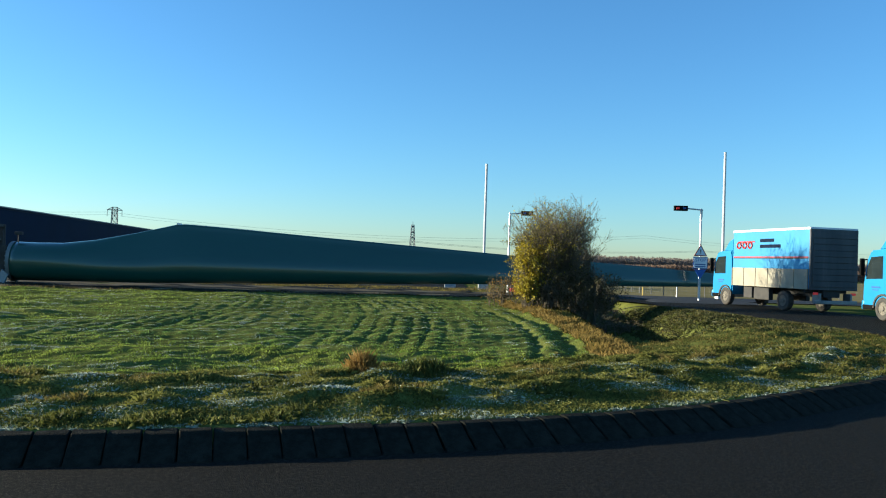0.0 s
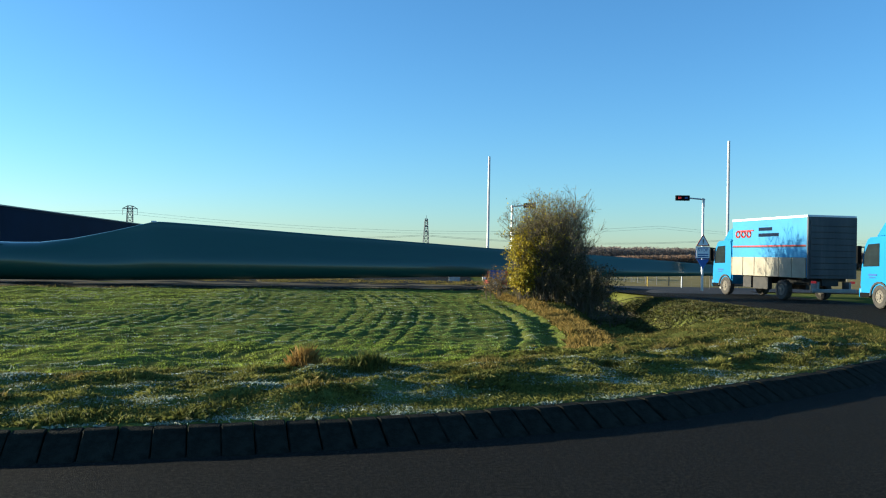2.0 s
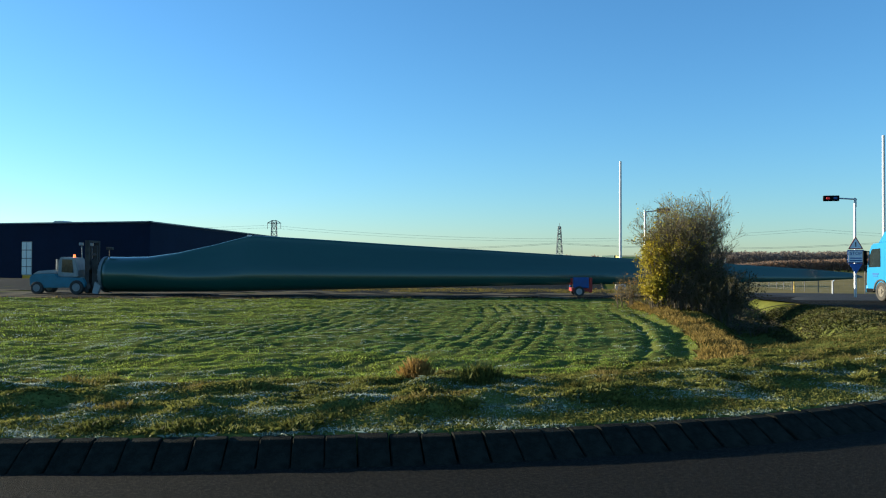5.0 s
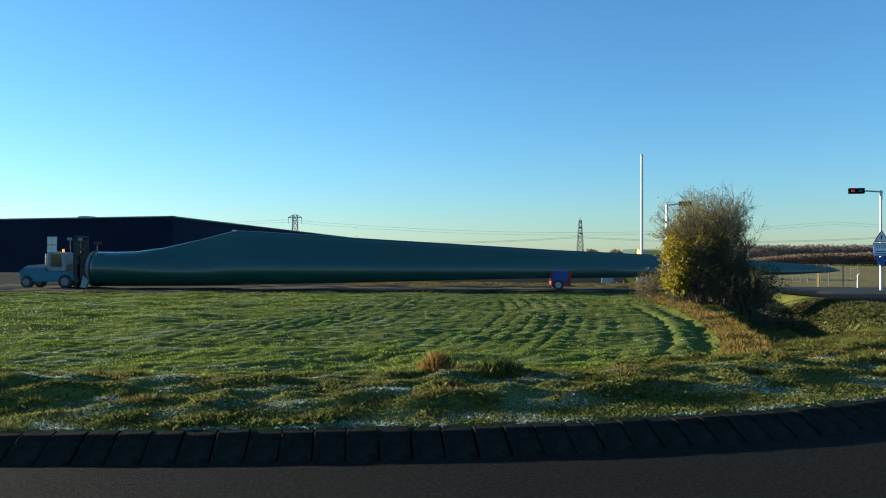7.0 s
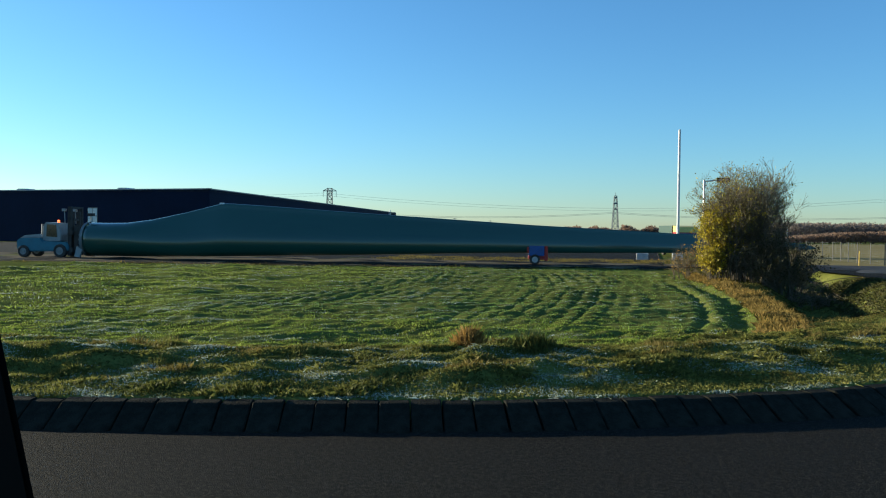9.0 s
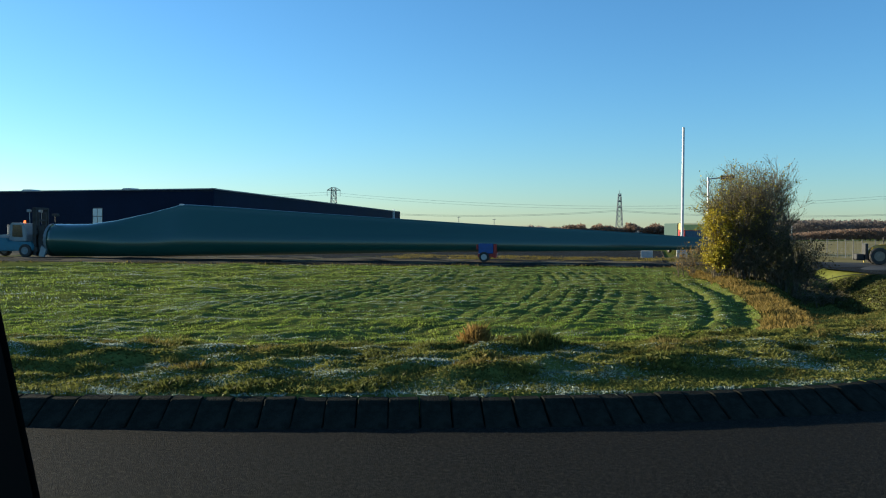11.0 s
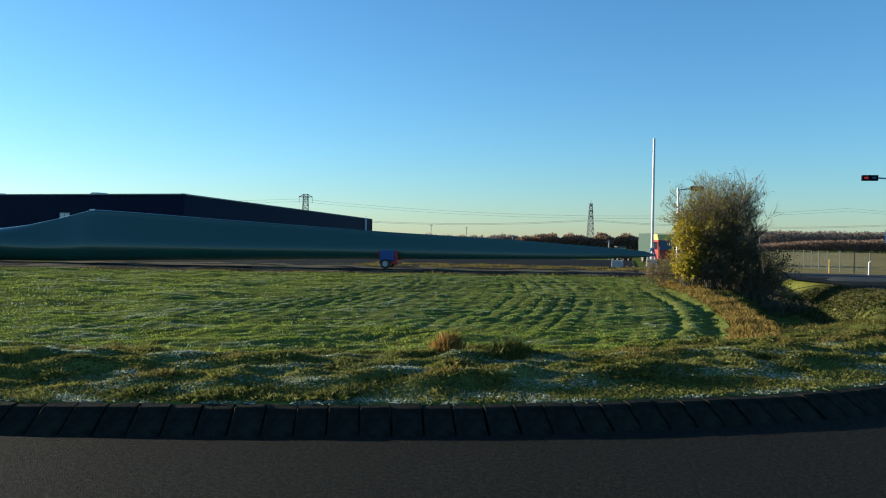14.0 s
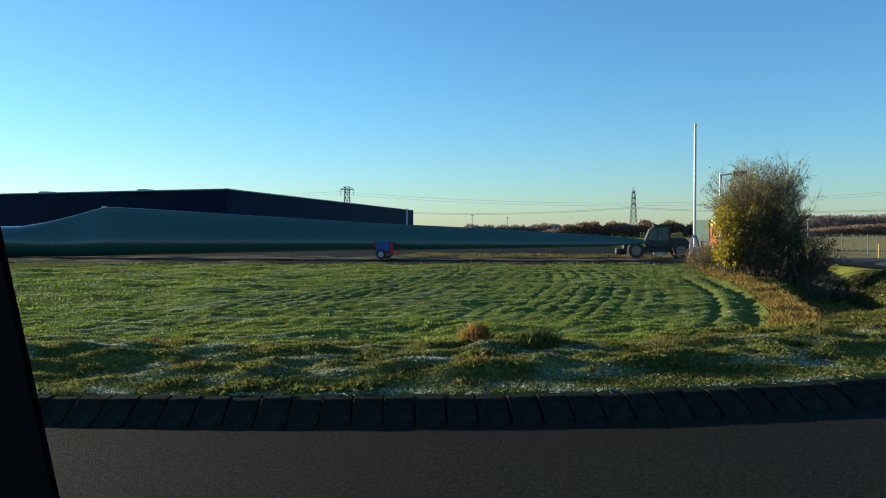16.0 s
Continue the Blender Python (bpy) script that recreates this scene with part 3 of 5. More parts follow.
for q, w in ((23.5, 3.2), (51, 3.4)):
    bm = bmesh.new()
    c = O + FW * q + SW * 6
    prism(bm, [(-w / 2, 0), (w / 2, 0), (w / 2 - 0.3, 0.55), (w / 4, 0.85), (-w / 4, 0.85), (-w / 2 + 0.3, 0.55)], -1.5, 1.5)
    ob = part("roof_vent", bm, M["galv"], hall, "pale domed roof vent")
    ob.location = (c.x, c.y, HH - 0.1)
lad = O + SW * 176 + Vector((0.45, 0, 0))
bm = bmesh.new()
for e in (-1.2, 1.2):
    rod(bm, lad + SW * e + Vector((0, 0, 2)), lad + SW * e + Vector((0, 0, HH + 0.8)), 0.14, n=6)
for z in range(3, 11):
    rod(bm, lad - SW * 1.2 + Vector((0, 0, z)), lad + SW * 1.2 + Vector((0, 0, z)), 0.08, n=5)
part("roof_ladder", bm, M["white"], hall, "white steel roof ladder")

# ---- power line ----
def lattice_mast(name, x, y, z0, top, base_w, top_w, label, portal=False):
    th = thing(name, pose(x, y, z0, 0, 0, 12), label, "pylon", "pylons of the power line")
    hgt = top - z0
    bm = bmesh.new()
    levels = 9
    def corner(i, l):
        w = (base_w + (top_w - base_w) * l / levels) / 2
        return Vector(((-w, w, w, -w)[i], (-w, -w, w, w)[i], hgt * l / levels))
    for i in range(4):
        rod(bm, corner(i, 0), corner(i, levels), 0.17, n=5)
    part("leg_frame", bm, M["lattice"], th)
    bm = bmesh.new()
    for l in range(levels):
        for i in range(4):
            j = (i + 1) % 4
            rod(bm, corner(i, l), corner(j, l + 1), 0.10, n=4)
            rod(bm, corner(j, l), corner(i, l + 1), 0.10, n=4)
            rod(bm, corner(i, l + 1), corner(j, l + 1), 0.10, n=4)
    tagged(part("bracing", bm, M["lattice"], th), kind="stuff")
    if portal:
        bm = bmesh.new()
        for yy in (-0.6, 0.6):
            rod(bm, (-4.0, yy, hgt - 1.6), (4.0, yy, hgt - 1.6), 0.22, n=5)
            rod(bm, (-4.0, yy, hgt - 1.6), (-1.2, yy, hgt), 0.14, n=5)
            rod(bm, (4.0, yy, hgt - 1.6), (1.2, yy, hgt), 0.14, n=5)
            rod(bm, (-1.2, yy, hgt), (1.2, yy, hgt), 0.14, n=5)
        part("crossarm", bm, M["lattice"], th)
        for xx in (-3.9, 0, 3.9):
            bm = bmesh.new()
            rod(bm, (xx, 0, hgt - 1.6), (xx, 0, hgt - 5.2), 0.14, n=6)
            part("insulator", bm, M["lattice"], th)
    else:
        for zz, w in ((hgt - 1.0, 1.7), (hgt - 4.5, 1.9), (hgt - 8, 1.8)):
            bm = bmesh.new()
            box(bm, (-w / 2, -w / 2, zz - 0.35), (w / 2, w / 2, zz + 0.35), 0.1)
            part("platform", bm, M["lattice"], th)
        bm = bmesh.new()
        rod(bm, (0, 0, hgt), (0, 0, hgt + 2.0), 0.12, n=5)
        part("aerial", bm, M["lattice"], th)
    return th
lattice_mast("lattice_pylon", -183.5, 460, -3, 26.8, 4.4, 2.6, "grey portal-topped lattice pylon far beyond the hall", True)
lattice_mast("lattice_mast", -17.3, 500, -3, 24.2, 4.6, 1.5, "slender grey lattice mast far beyond the yard")
def wire(pts, r):
    cu = bpy.data.curves.new("power_cable", "CURVE")
    cu.dimensions, cu.bevel_depth = "3D", r
    for a, b, sag in pts:
        sp = cu.splines.new("POLY")
        sp.points.add(20)
        for i in range(21):
            t = i / 20
            sp.points[i].co = (*(Vector(a).lerp(Vector(b), t) - Vector((0, 0, sag * 4 * t * (1 - t)))), 1)
    cu.materials.append(M["lattice"])
    ob = new("power_cable", cu)
    return tagged(ob, "thin dark overhead power cable", "cable", "overhead cables")
for zz, r in ((24.0, 0.045), (22.5, 0.04)):
    wire([((-560, 420, zz + 3), (-187, 460, zz), 5), ((-187, 460, zz), (130, 520, zz - 1), 7), ((130, 520, zz - 1), (520, 560, zz), 8)], r)
for zz, r in ((13.6, 0.055), (13.0, 0.055)):
    wire([((-185, 420, zz), (-17, 470, zz), 3.5), ((-17, 470, zz), (160, 500, zz + 0.5), 3), ((160, 500, zz + 0.5), (420, 520, zz + 2), 3)], r)
for x, y, h in ((-97, 420, 12), (-80, 430, 11), (60, 380, 10), (-38, 300, 6.5), (-2, 210, 5.0)):
    th = thing("utility_pole", pose(x, y, -3), "thin grey utility pole in the distance", "pole", "far poles")
    part("post", rod(bmesh.new(), (0, 0, 0), (0, 0, h), 0.22, 0.15), M["lattice"], th)
    part("top_arm", rod(bmesh.new(), (-0.9, 0, h - 0.4), (0.9, 0, h - 0.4), 0.09), M["lattice"], th)

# ---- far woods ----
def woods(name, x0, x1, y0, y1, height, count, size, mat, label, seed, base=-3.2, lumpy=0.45, cover=1.0):
    r = np.random.default_rng(seed)
    x = r.uniform(x0, x1, count)
    y = r.uniform(y0, y1, count)
    knots = np.arange(x0 - 8, x1 + 8, 3.1)
    knots = knots + r.uniform(-1.2, 1.2, len(knots))
    hh = np.interp(x, knots, r.uniform(1 - lumpy, 1.0, len(knots))) * (0.88 + 0.25 * ripple(x, x * 0 + seed, 60.0)) + 0.05 * ripple(x, y, 4.0)
    ends = smooth(0, 0.18, (x - x0) / (x1 - x0)) * smooth(0, 0.10, (x1 - x) / (x1 - x0))
    top = height * hh * (0.35 + 0.65 * ends)
    z = base + top * np.sqrt(r.uniform(0, 1, count))
    c = np.column_stack([x, y, z])
    d = r.normal(size=(count, 3, 3)) * size
    d[:, :, 2] *= 1.05
    v = (c[:, None, :] + d).reshape(-1, 3)
    ob = arrays(name, v, np.arange(count * 3).reshape(-1, 3), mat)
    return tagged(ob, label, "woodland", kind="stuff")
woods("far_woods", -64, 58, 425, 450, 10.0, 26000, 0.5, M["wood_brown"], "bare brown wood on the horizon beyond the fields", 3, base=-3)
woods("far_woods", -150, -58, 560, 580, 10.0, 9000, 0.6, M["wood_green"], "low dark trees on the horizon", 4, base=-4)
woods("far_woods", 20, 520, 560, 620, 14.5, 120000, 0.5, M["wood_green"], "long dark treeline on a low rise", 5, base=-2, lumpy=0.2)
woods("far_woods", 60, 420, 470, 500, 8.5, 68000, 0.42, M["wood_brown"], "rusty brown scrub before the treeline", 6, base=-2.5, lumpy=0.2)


# ---- lorries ----
def letters(text, size, parent, m, mat, name="lettering"):
    cu = bpy.data.curves.new(name, "FONT")
    cu.body, cu.size, cu.extrude = text, size, 0.004
    cu.align_x, cu.align_y = "CENTER", "CENTER"
    cu.materials.append(mat)
    ob = new(name, cu)
    ob.parent = parent
    ob.matrix_basis = m
    return ob


def lorry(m, label):
    """A rigid lorry; local x runs forward from its tail, y to its left."""
    th = thing("lorry", m, label, "lorry", "lorries waiting on the road")
    y = 1.31
    bm = bmesh.new()
    box(bm, (0.05, -y, 1.15), (6.3, y, 4.0), 0.03)
    body = part("cargo_box", bm, M["tarp_blue"], th, "sky-blue tarpaulin sided cargo box")
    bm = bmesh.new()
    box(bm, (0.0, -y - 0.015, 3.97), (6.34, y + 0.015, 4.09), 0.03)
    part("roof_rail", bm, M["white"], body, "white roof rail")
    for sgn in (1, -1):
        bm = bmesh.new()
        a, b = sorted((sgn * y, sgn * (y + 0.03)))
        box(bm, (0.08, a, 1.12), (6.28, b, 2.08), 0.01)
        part("drop_side", bm, M["truck_cream"], body, "dusty cream drop side")
        for q in np.arange(0.1, 6.3, 1.03):
            bm = bmesh.new()
            a, b = sorted((sgn * (y + 0.03), sgn * (y + 0.06)))
            box(bm, (q - 0.025, a, 1.12), (q + 0.025, b, 2.08), 0.006)
            part("side_post", bm, M["truck_cream"], body)
        for z0, z1, mt in ((2.62, 2.68, "red"), (2.57, 2.615, "chassis")):
            bm = bmesh.new()
            a, b = sorted((sgn * y, sgn * (y + 0.008)))
            box(bm, (0.1, a, z0), (6.25, b, z1))
            part("stripe", bm, M[mt], body)
        # three plain red ring shapes and grey bars where the carrier's mark stands
        for i in range(3):
            bm = bmesh.new()
            c = 5.75 - i * 0.5 if sgn > 0 else 1.0 + i * 0.5
            for j in range(20):
                a0, a1 = 2 * math.pi * j / 20, 2 * math.pi * (j + 1) / 20
                rod(bm, (c + 0.17 * math.cos(a0), sgn * (y + 0.01), 3.28 + 0.16 * math.sin(a0)), (c + 0.17 * math.cos(a1), sgn * (y + 0.01), 3.28 + 0.16 * math.sin(a1)), 0.05, n=5)
            box(bm, (c - 0.42 if sgn > 0 else c - 0.05, min(sgn * y, sgn * (y + 0.02)), 3.42), (c + 0.05 if sgn > 0 else c + 0.42, max(sgn * y, sgn * (y + 0.02)), 3.49))
            part("mark_ring", bm, M["red"], body, "plain red ring mark")
        for z0, w in ((3.42, 1.15), (3.12, 1.7)):
            bm = bmesh.new()
            a, b = sorted((sgn * y, sgn * (y + 0.008)))
            x1 = 3.9 if sgn > 0 else 4.6
            box(bm, (x1 - w, a, z0), (x1, b, z0 + 0.17))
            part("lettering_bar", bm, M["navy"], body)
    bm = bmesh.new()
    box(bm, (-0.04, -y, 1.1), (0.05, y, 4.0), 0.02)
    door = part("rear_door", bm, M["truck_rear"], th, "dirty grey slatted rear door")
    for i in range(9):
        bm = bmesh.new()
        box(bm, (-0.075, -y + 0.12, 1.25 + i * 0.29), (-0.035, y - 0.12, 1.25 + i * 0.29 + 0.265), 0.015)
        part("door_slat", bm, M["truck_rear"], door)
    bm = bmesh.new()
    box(bm, (0.1, -0.45, 0.75), (8.0, 0.45, 1.12), 0.03)
    for q in (0.5, 3.4, 5.2):
        box(bm, (q, -1.15, 0.95), (q + 0.12, 1.15, 1.12))
    part("chassis_frame", bm, M["chassis"], th)
    bm = bmesh.new()
    box(bm, (-0.25, -1.15, 0.45), (-0.1, 1.15, 0.62), 0.02)
    box(bm, (-0.2, -0.9, 0.5), (0.3, -0.8, 0.95))
    box(bm, (-0.2, 0.8, 0.5), (0.3, 0.9, 0.95))
    part("underrun_bar", bm, M["grey"], th)
    for sgn in (1, -1):
        bm = bmesh.new()
        a, b = sorted((sgn * 0.92, sgn * 1.16))
        box(bm, (-0.14, a, 0.88), (-0.06, b, 0.99), 0.02)
        part("tail_light", bm, M["red_lamp"], th, "lit red tail light")
        bm = bmesh.new()
        a, b = sorted((sgn * 0.95, sgn * 1.22))
        box(bm, (3.2, a, 0.45), (4.5, b, 1.08), 0.06)
        part("tank", bm, M["chassis"], th)
        bm = bmesh.new()
        box(bm, (4.65, a, 0.5), (5.4, b, 1.08), 0.04)
        part("tool_box", bm, M["chassis"], th)
    bm = bmesh.new()
    prism(bm, [(6.55, 0.62), (8.35, 0.45), (8.45, 0.9), (8.42, 1.55), (8.22, 2.55), (7.95, 2.95), (6.62, 3.02), (6.5, 2.6), (6.5, 0.9)], -1.22, 1.22)
    soft(bm, 0.06)
    cab = part("cab", bm, M["truck_blue"], th, "sky-blue driver's cab")
    bm = bmesh.new()
    prism(bm, [(6.75, 3.0), (7.75, 2.97), (7.2, 3.55), (6.75, 3.7)], -1.0, 1.0)
    soft(bm, 0.05)
    part("wind_deflector", bm, M["truck_blue"], cab)
    for sgn in (1, -1):
        bm = bmesh.new()
        a, b = sorted((sgn * 1.2, sgn * 1.235))
        prism(bm, [(7.15, 1.75), (8.22, 1.72), (8.12, 2.3), (7.9, 2.66), (7.15, 2.7)], a, b)
        part("side_window", bm, M["glass"], cab)
        bm = bmesh.new()
        a, b = sorted((sgn * 1.3, sgn * 1.5))
        box(bm, (8.2, a, 1.85), (8.32, b, 2.6), 0.04)
        rod(bm, (8.2, sgn * 1.15, 2.55), (8.25, sgn * 1.4, 2.55), 0.025)
        part("wing_mirror", bm, M["black"], cab)
        bm = bmesh.new()
        a, b = sorted((sgn * 1.19, sgn * 1.27))
        out = [(7.1 + 0.62 * math.cos(q), 0.5 + 0.62 * math.sin(q)) for q in np.linspace(0, math.pi, 10)]
        inn = [(7.1 + 0.54 * math.cos(q), 0.5 + 0.54 * math.sin(q)) for q in np.linspace(math.pi, 0, 10)]
        for i in range(9):
            prism(bm, [out[i], out[i + 1], inn[8 - i], inn[9 - i]], a, b)
        part("wheel_arch", bm, M["chassis"], cab)
        bm = bmesh.new()
        a, b = sorted((sgn * 1.225, sgn * 1.235))
        box(bm, (7.3, a, 1.35), (7.85, b, 1.42))
        box(bm, (7.4, a, 1.25), (7.8, b, 1.29))
        part("door_lettering_bar", bm, M["blue_paint"], cab)
        bm = bmesh.new()
        box(bm, (7.75, sgn * 1.2 - 0.06, 0.42), (8.4, sgn * 1.2 + 0.06, 0.62), 0.03)
        part("step", bm, M["black"], cab)
    bm = bmesh.new()
    prism(bm, [(8.43, 1.6), (8.46, 1.6), (8.26, 2.55), (8.2, 2.62)], -1.1, 1.1)
    part("windscreen", bm, M["glass"], cab)
    bm = bmesh.new()
    box(bm, (8.38, -1.2, 0.4), (8.55, 1.2, 0.8), 0.05)
    part("bumper", bm, M["truck_blue"], cab)
    for x_ in (2.05, 7.1):
        for sgn in (1, -1):
            wheel(th, x_, sgn * 1.09, 0.5, 0.5, 0.32, M["rim_dark"])
    return th


LORRY_M = pose(18.45, 40.2, 0.0, 0, 0, 103.0)
lorry(LORRY_M, "sky-blue rigid lorry with dusty cream drop sides")
lorry(pose(20.3, 28.5, 0.0, 0, 0, 97.0), "second sky-blue lorry queued behind on the road")

# ---- signs, masts and poles ----
def sign_mast(x, y, z, top, arm, label, signs=True, lit=True):
    th = thing("signal_mast", pose(x, y, z), label, "traffic signal", "signal masts")
    h = top - z
    part("post", rod(bmesh.new(), (0, 0, -0.3), (0, 0, h), 0.085, 0.07, 10), M["galv"], th)
    part("arm", rod(rod(bmesh.new(), (0.12, 0, h - 0.1), (arm, 0, h - 0.02), 0.05, n=8), (0.06, 0, h - 0.05), (0.06, 0, h - 0.6), 0.05), M["galv"], th)
    e = math.copysign(1, arm)
    bm = bmesh.new()
    a, b = sorted((arm, arm + e * 0.95))
    box(bm, (a, -0.12, h - 0.2), (b, 0.12, h + 0.16), 0.03)
    head = part("signal_box", bm, M["black"], th, "black signal box with red lamps")
    for i in range(2):
        c = arm + e * (0.25 + 0.45 * i)
        bm = bmesh.new()
        box(bm, (c - 0.11, -0.15, h - 0.09), (c + 0.11, -0.115, h + 0.05), 0.02)
        part("lamp", bm, M["red_lamp" if lit and i == 1 else "blue_paint"], head, "red warning lamp")
    if signs:
        sg = M["sign_face"]
        bm = bmesh.new()
        prism(bm, [(-0.46, 2.9), (0.46, 2.9), (0, 3.72)], -0.13, -0.10)
        tri = part("warning_triangle", bm, M["red"], th, "red bordered warning triangle")
        bm = bmesh.new()
        prism(bm, [(-0.36, 2.96), (0.36, 2.96), (0, 3.60)], -0.136, -0.128)
        face = part("face", bm, sg, tri)
        bm = bmesh.new()
        box(bm, (-0.03, -0.145, 3.12), (0.03, -0.134, 3.36))
        box(bm, (-0.03, -0.145, 3.04), (0.03, -0.134, 3.09))
        part("exclamation", bm, M["black"], tri)
        bm = bmesh.new()
        box(bm, (-0.5, -0.13, 2.02), (0.5, -0.10, 2.86), 0.02)
        pan = part("text_panel", bm, M["blue_paint"], th, "blue panel with white lettering")
        bm = bmesh.new()
        box(bm, (-0.45, -0.137, 2.07), (0.45, -0.128, 2.81), 0.02)
        part("panel_face", bm, sg, pan)
        letters("STOP", 0.30, pan, pose(0, -0.142, 2.62, 90, 0, 0), M["blue_paint"])
        for i in range(2):
            bm = bmesh.new()
            box(bm, (-0.36, -0.142, 2.14 + i * 0.15), (0.36, -0.133, 2.21 + i * 0.15))
            part("lettering_bar", bm, M["blue_paint"], pan)
        bm = bmesh.new()
        prism(bm, [(-0.42, 1.98), (0.42, 1.98), (0, 1.3)], -0.13, -0.10)
        part("give_way_triangle", bm, M["blue_sign"], th, "inverted blue triangle sign")
    return th


M["sign_face"] = material("sign_white", (0.8, 0.8, 0.8), (0.74, 0.74, 0.74), 0.4)
M["blue_sign"] = material("sign_blue", (0.03, 0.12, 0.40), (0.03, 0.10, 0.35), 0.4)
sign_mast(17.75, 58.0, -0.05, 6.15, -0.95, "grey signal mast with warning signs by the junction")
sign_mast(5.15, 66.0, -0.42, 5.95, 0.9, "grey signal mast half hidden by the bush", signs=False, lit=False)


def flagpole(x, y, z, top):
    th = thing("white_mast", pose(x, y, z), "tall white mast on a concrete plinth", "mast", "white masts")
    part("mast_tube", rod(bmesh.new(), (0, 0, 0.5), (0, 0, top - z), 0.12, 0.10, 12), M["mast_white"], th)
    bm = bmesh.new()
    box(bm, (-0.42, -0.42, -0.15), (0.42, 0.42, 0.78), 0.03)
    part("plinth", bm, M["concrete"], th, "pale concrete plinth")
    for a in range(4):
        bm = bmesh.new()
        q = Vector((math.cos(a * math.pi / 2 + 0.8), math.sin(a * math.pi / 2 + 0.8), 0))
        rod(bm, q * 0.5 + Vector((0, 0, 0.8)), q * 0.12 + Vector((0, 0, 1.75)), 0.06, n=6)
        part("brace", bm, M["blue_paint"], th, "blue steel brace")
    return th


flagpole(3.56, 72.9, -0.42, 10.6)
flagpole(22.1, 66.0, -0.2, 11.3)
block = thing("concrete_block", pose(0.7, 74.5, -0.42), "pale concrete block on the ground", "concrete block")
part("block_body", box(bmesh.new(), (-0.5, -0.4, -0.1), (0.5, 0.4, 0.62), 0.04), M["concrete"], block)

# ---- fence ----
fence = thing("mesh_fence", pose(0, 0, 0), "grey wire mesh fence on thin posts", "fence")
line = [(19.3, 68.5), (18.0, 75), (15.9, 87), (4, 90)]
fl = resample(spline(line, 0.5), 200)
fd = np.concatenate([[0], np.cumsum(np.hypot(*np.diff(fl, axis=0).T))])
fpts = [(np.interp(q, fd, fl[:, 0]), np.interp(q, fd, fl[:, 1])) for q in np.arange(0, fd[-1], 2.35)]
more = [(19.3 + 2.35 * i, 68.5 + 0.25 * i) for i in range(1, 9)]
for x, y in fpts + more:
    z = float(ground_z(np.array([x]), np.array([y]))[0])
    bm = bmesh.new()
    rod(bm, (x, y, z - 0.2), (x, y, z + 1.75), 0.04, n=6)
    part("post", bm, M["fence_steel"], fence)
for pts in (fpts, [fpts[0]] + more):
    for (xa, ya), (xb, yb) in zip(pts[:-1], pts[1:]):
        za, zb = (float(ground_z(np.array([q]), np.array([r]))[0]) for q, r in ((xa, ya), (xb, yb)))
        bm = bmesh.new()
        for k_ in np.linspace(0.12, 1.66, 9):
            rod(bm, (xa, ya, za + k_), (xb, yb, zb + k_), 0.003, n=3, cap=False)
        for k_ in np.linspace(0, 1, 7):
            rod(bm, (xa + (xb - xa) * k_, ya + (yb - ya) * k_, za + 0.1), (xa + (xb - xa) * k_, ya + (yb - ya) * k_, za + 1.68), 0.002, n=3, cap=False)
        tagged(part("mesh_panel", bm, M["lattice"], fence), kind="stuff")
for x, y, mt, lab, h in ((16.6, 69.0, "yellow", "yellow marker post by the fence", 1.15), (19.0, 67.6, "white", "white bent pipe post by the fence", 1.0)):
    z = float(ground_z(np.array([x]), np.array([y]))[0])
    th = thing("marker_post", pose(x, y, z), lab, "post", "roadside posts")
    bm = bmesh.new()
    rod(bm, (0, 0, -0.1), (0, 0, h), 0.045, 0.04, 8)
    if mt == "white":
        rod(bm, (0, 0, h), (0.16, 0, h + 0.1), 0.04, n=8)
    part("post", bm, M[mt], th)

# ---- heavy forklift at the blade's root ----
fork = thing("forklift", pose(-27.5, 53.66, -0.38), "teal and white heavy forklift holding the blade root", "forklift")
bm = bmesh.new()
prism(bm, [(-5.0, 0.55), (-5.05, 1.2), (-4.75, 1.42), (-3.2, 1.45), (-3.0, 1.2), (-1.2, 1.15), (-1.0, 0.9), (-1.0, 0.5), (-4.3, 0.42)], -0.95, 0.95)
soft(bm, 0.07)
part("body", bm, M["fork_teal"], fork, "teal painted chassis")
bm = bmesh.new()
prism(bm, [(-4.9, 1.40), (-4.5, 1.62), (-3.3, 1.72), (-3.05, 1.42)], -0.8, 0.8)
soft(bm, 0.06)
part("engine_hood", bm, M["fork_white"], fork)
bm = bmesh.new()
prism(bm, [(-3.15, 1.2), (-1.75, 1.2), (-1.7, 1.7), (-1.95, 2.55), (-2.95, 2.6), (-3.1, 2.3)], -0.72, 0.72)
soft(bm, 0.05)
fcab = part("cab", bm, M["fork_white"], fork, "white cab")
for sgn in (-1, 1):
    bm = bmesh.new()
    a, b = sorted((sgn * 0.71, sgn * 0.735))
    prism(bm, [(-2.85, 1.55), (-2.0, 1.5), (-2.1, 2.42), (-2.8, 2.45)], a, b)
    part("side_window", bm, M["glass"], fcab)
part("beacon", rod(bmesh.new(), (-2.3, 0, 2.58), (-2.3, 0, 2.78), 0.09, 0.07, 10), M["amber_lamp"], fcab, "lit orange beacon")
part("exhaust", rod(bmesh.new(), (-3.35, -0.4, 1.5), (-3.35, -0.4, 2.45), 0.07, n=8), M["grey"], fork)
for yy in (-0.75, -0.45, 0.45, 0.75):
    bm = bmesh.new()
    box(bm, (-1.15, yy - 0.09, 0.15), (-0.85, yy + 0.09, 3.75 if abs(yy) > 0.6 else 3.4), 0.015)
    mast = part("mast_rail", bm, M["chassis"], fork, "black lifting mast rail")
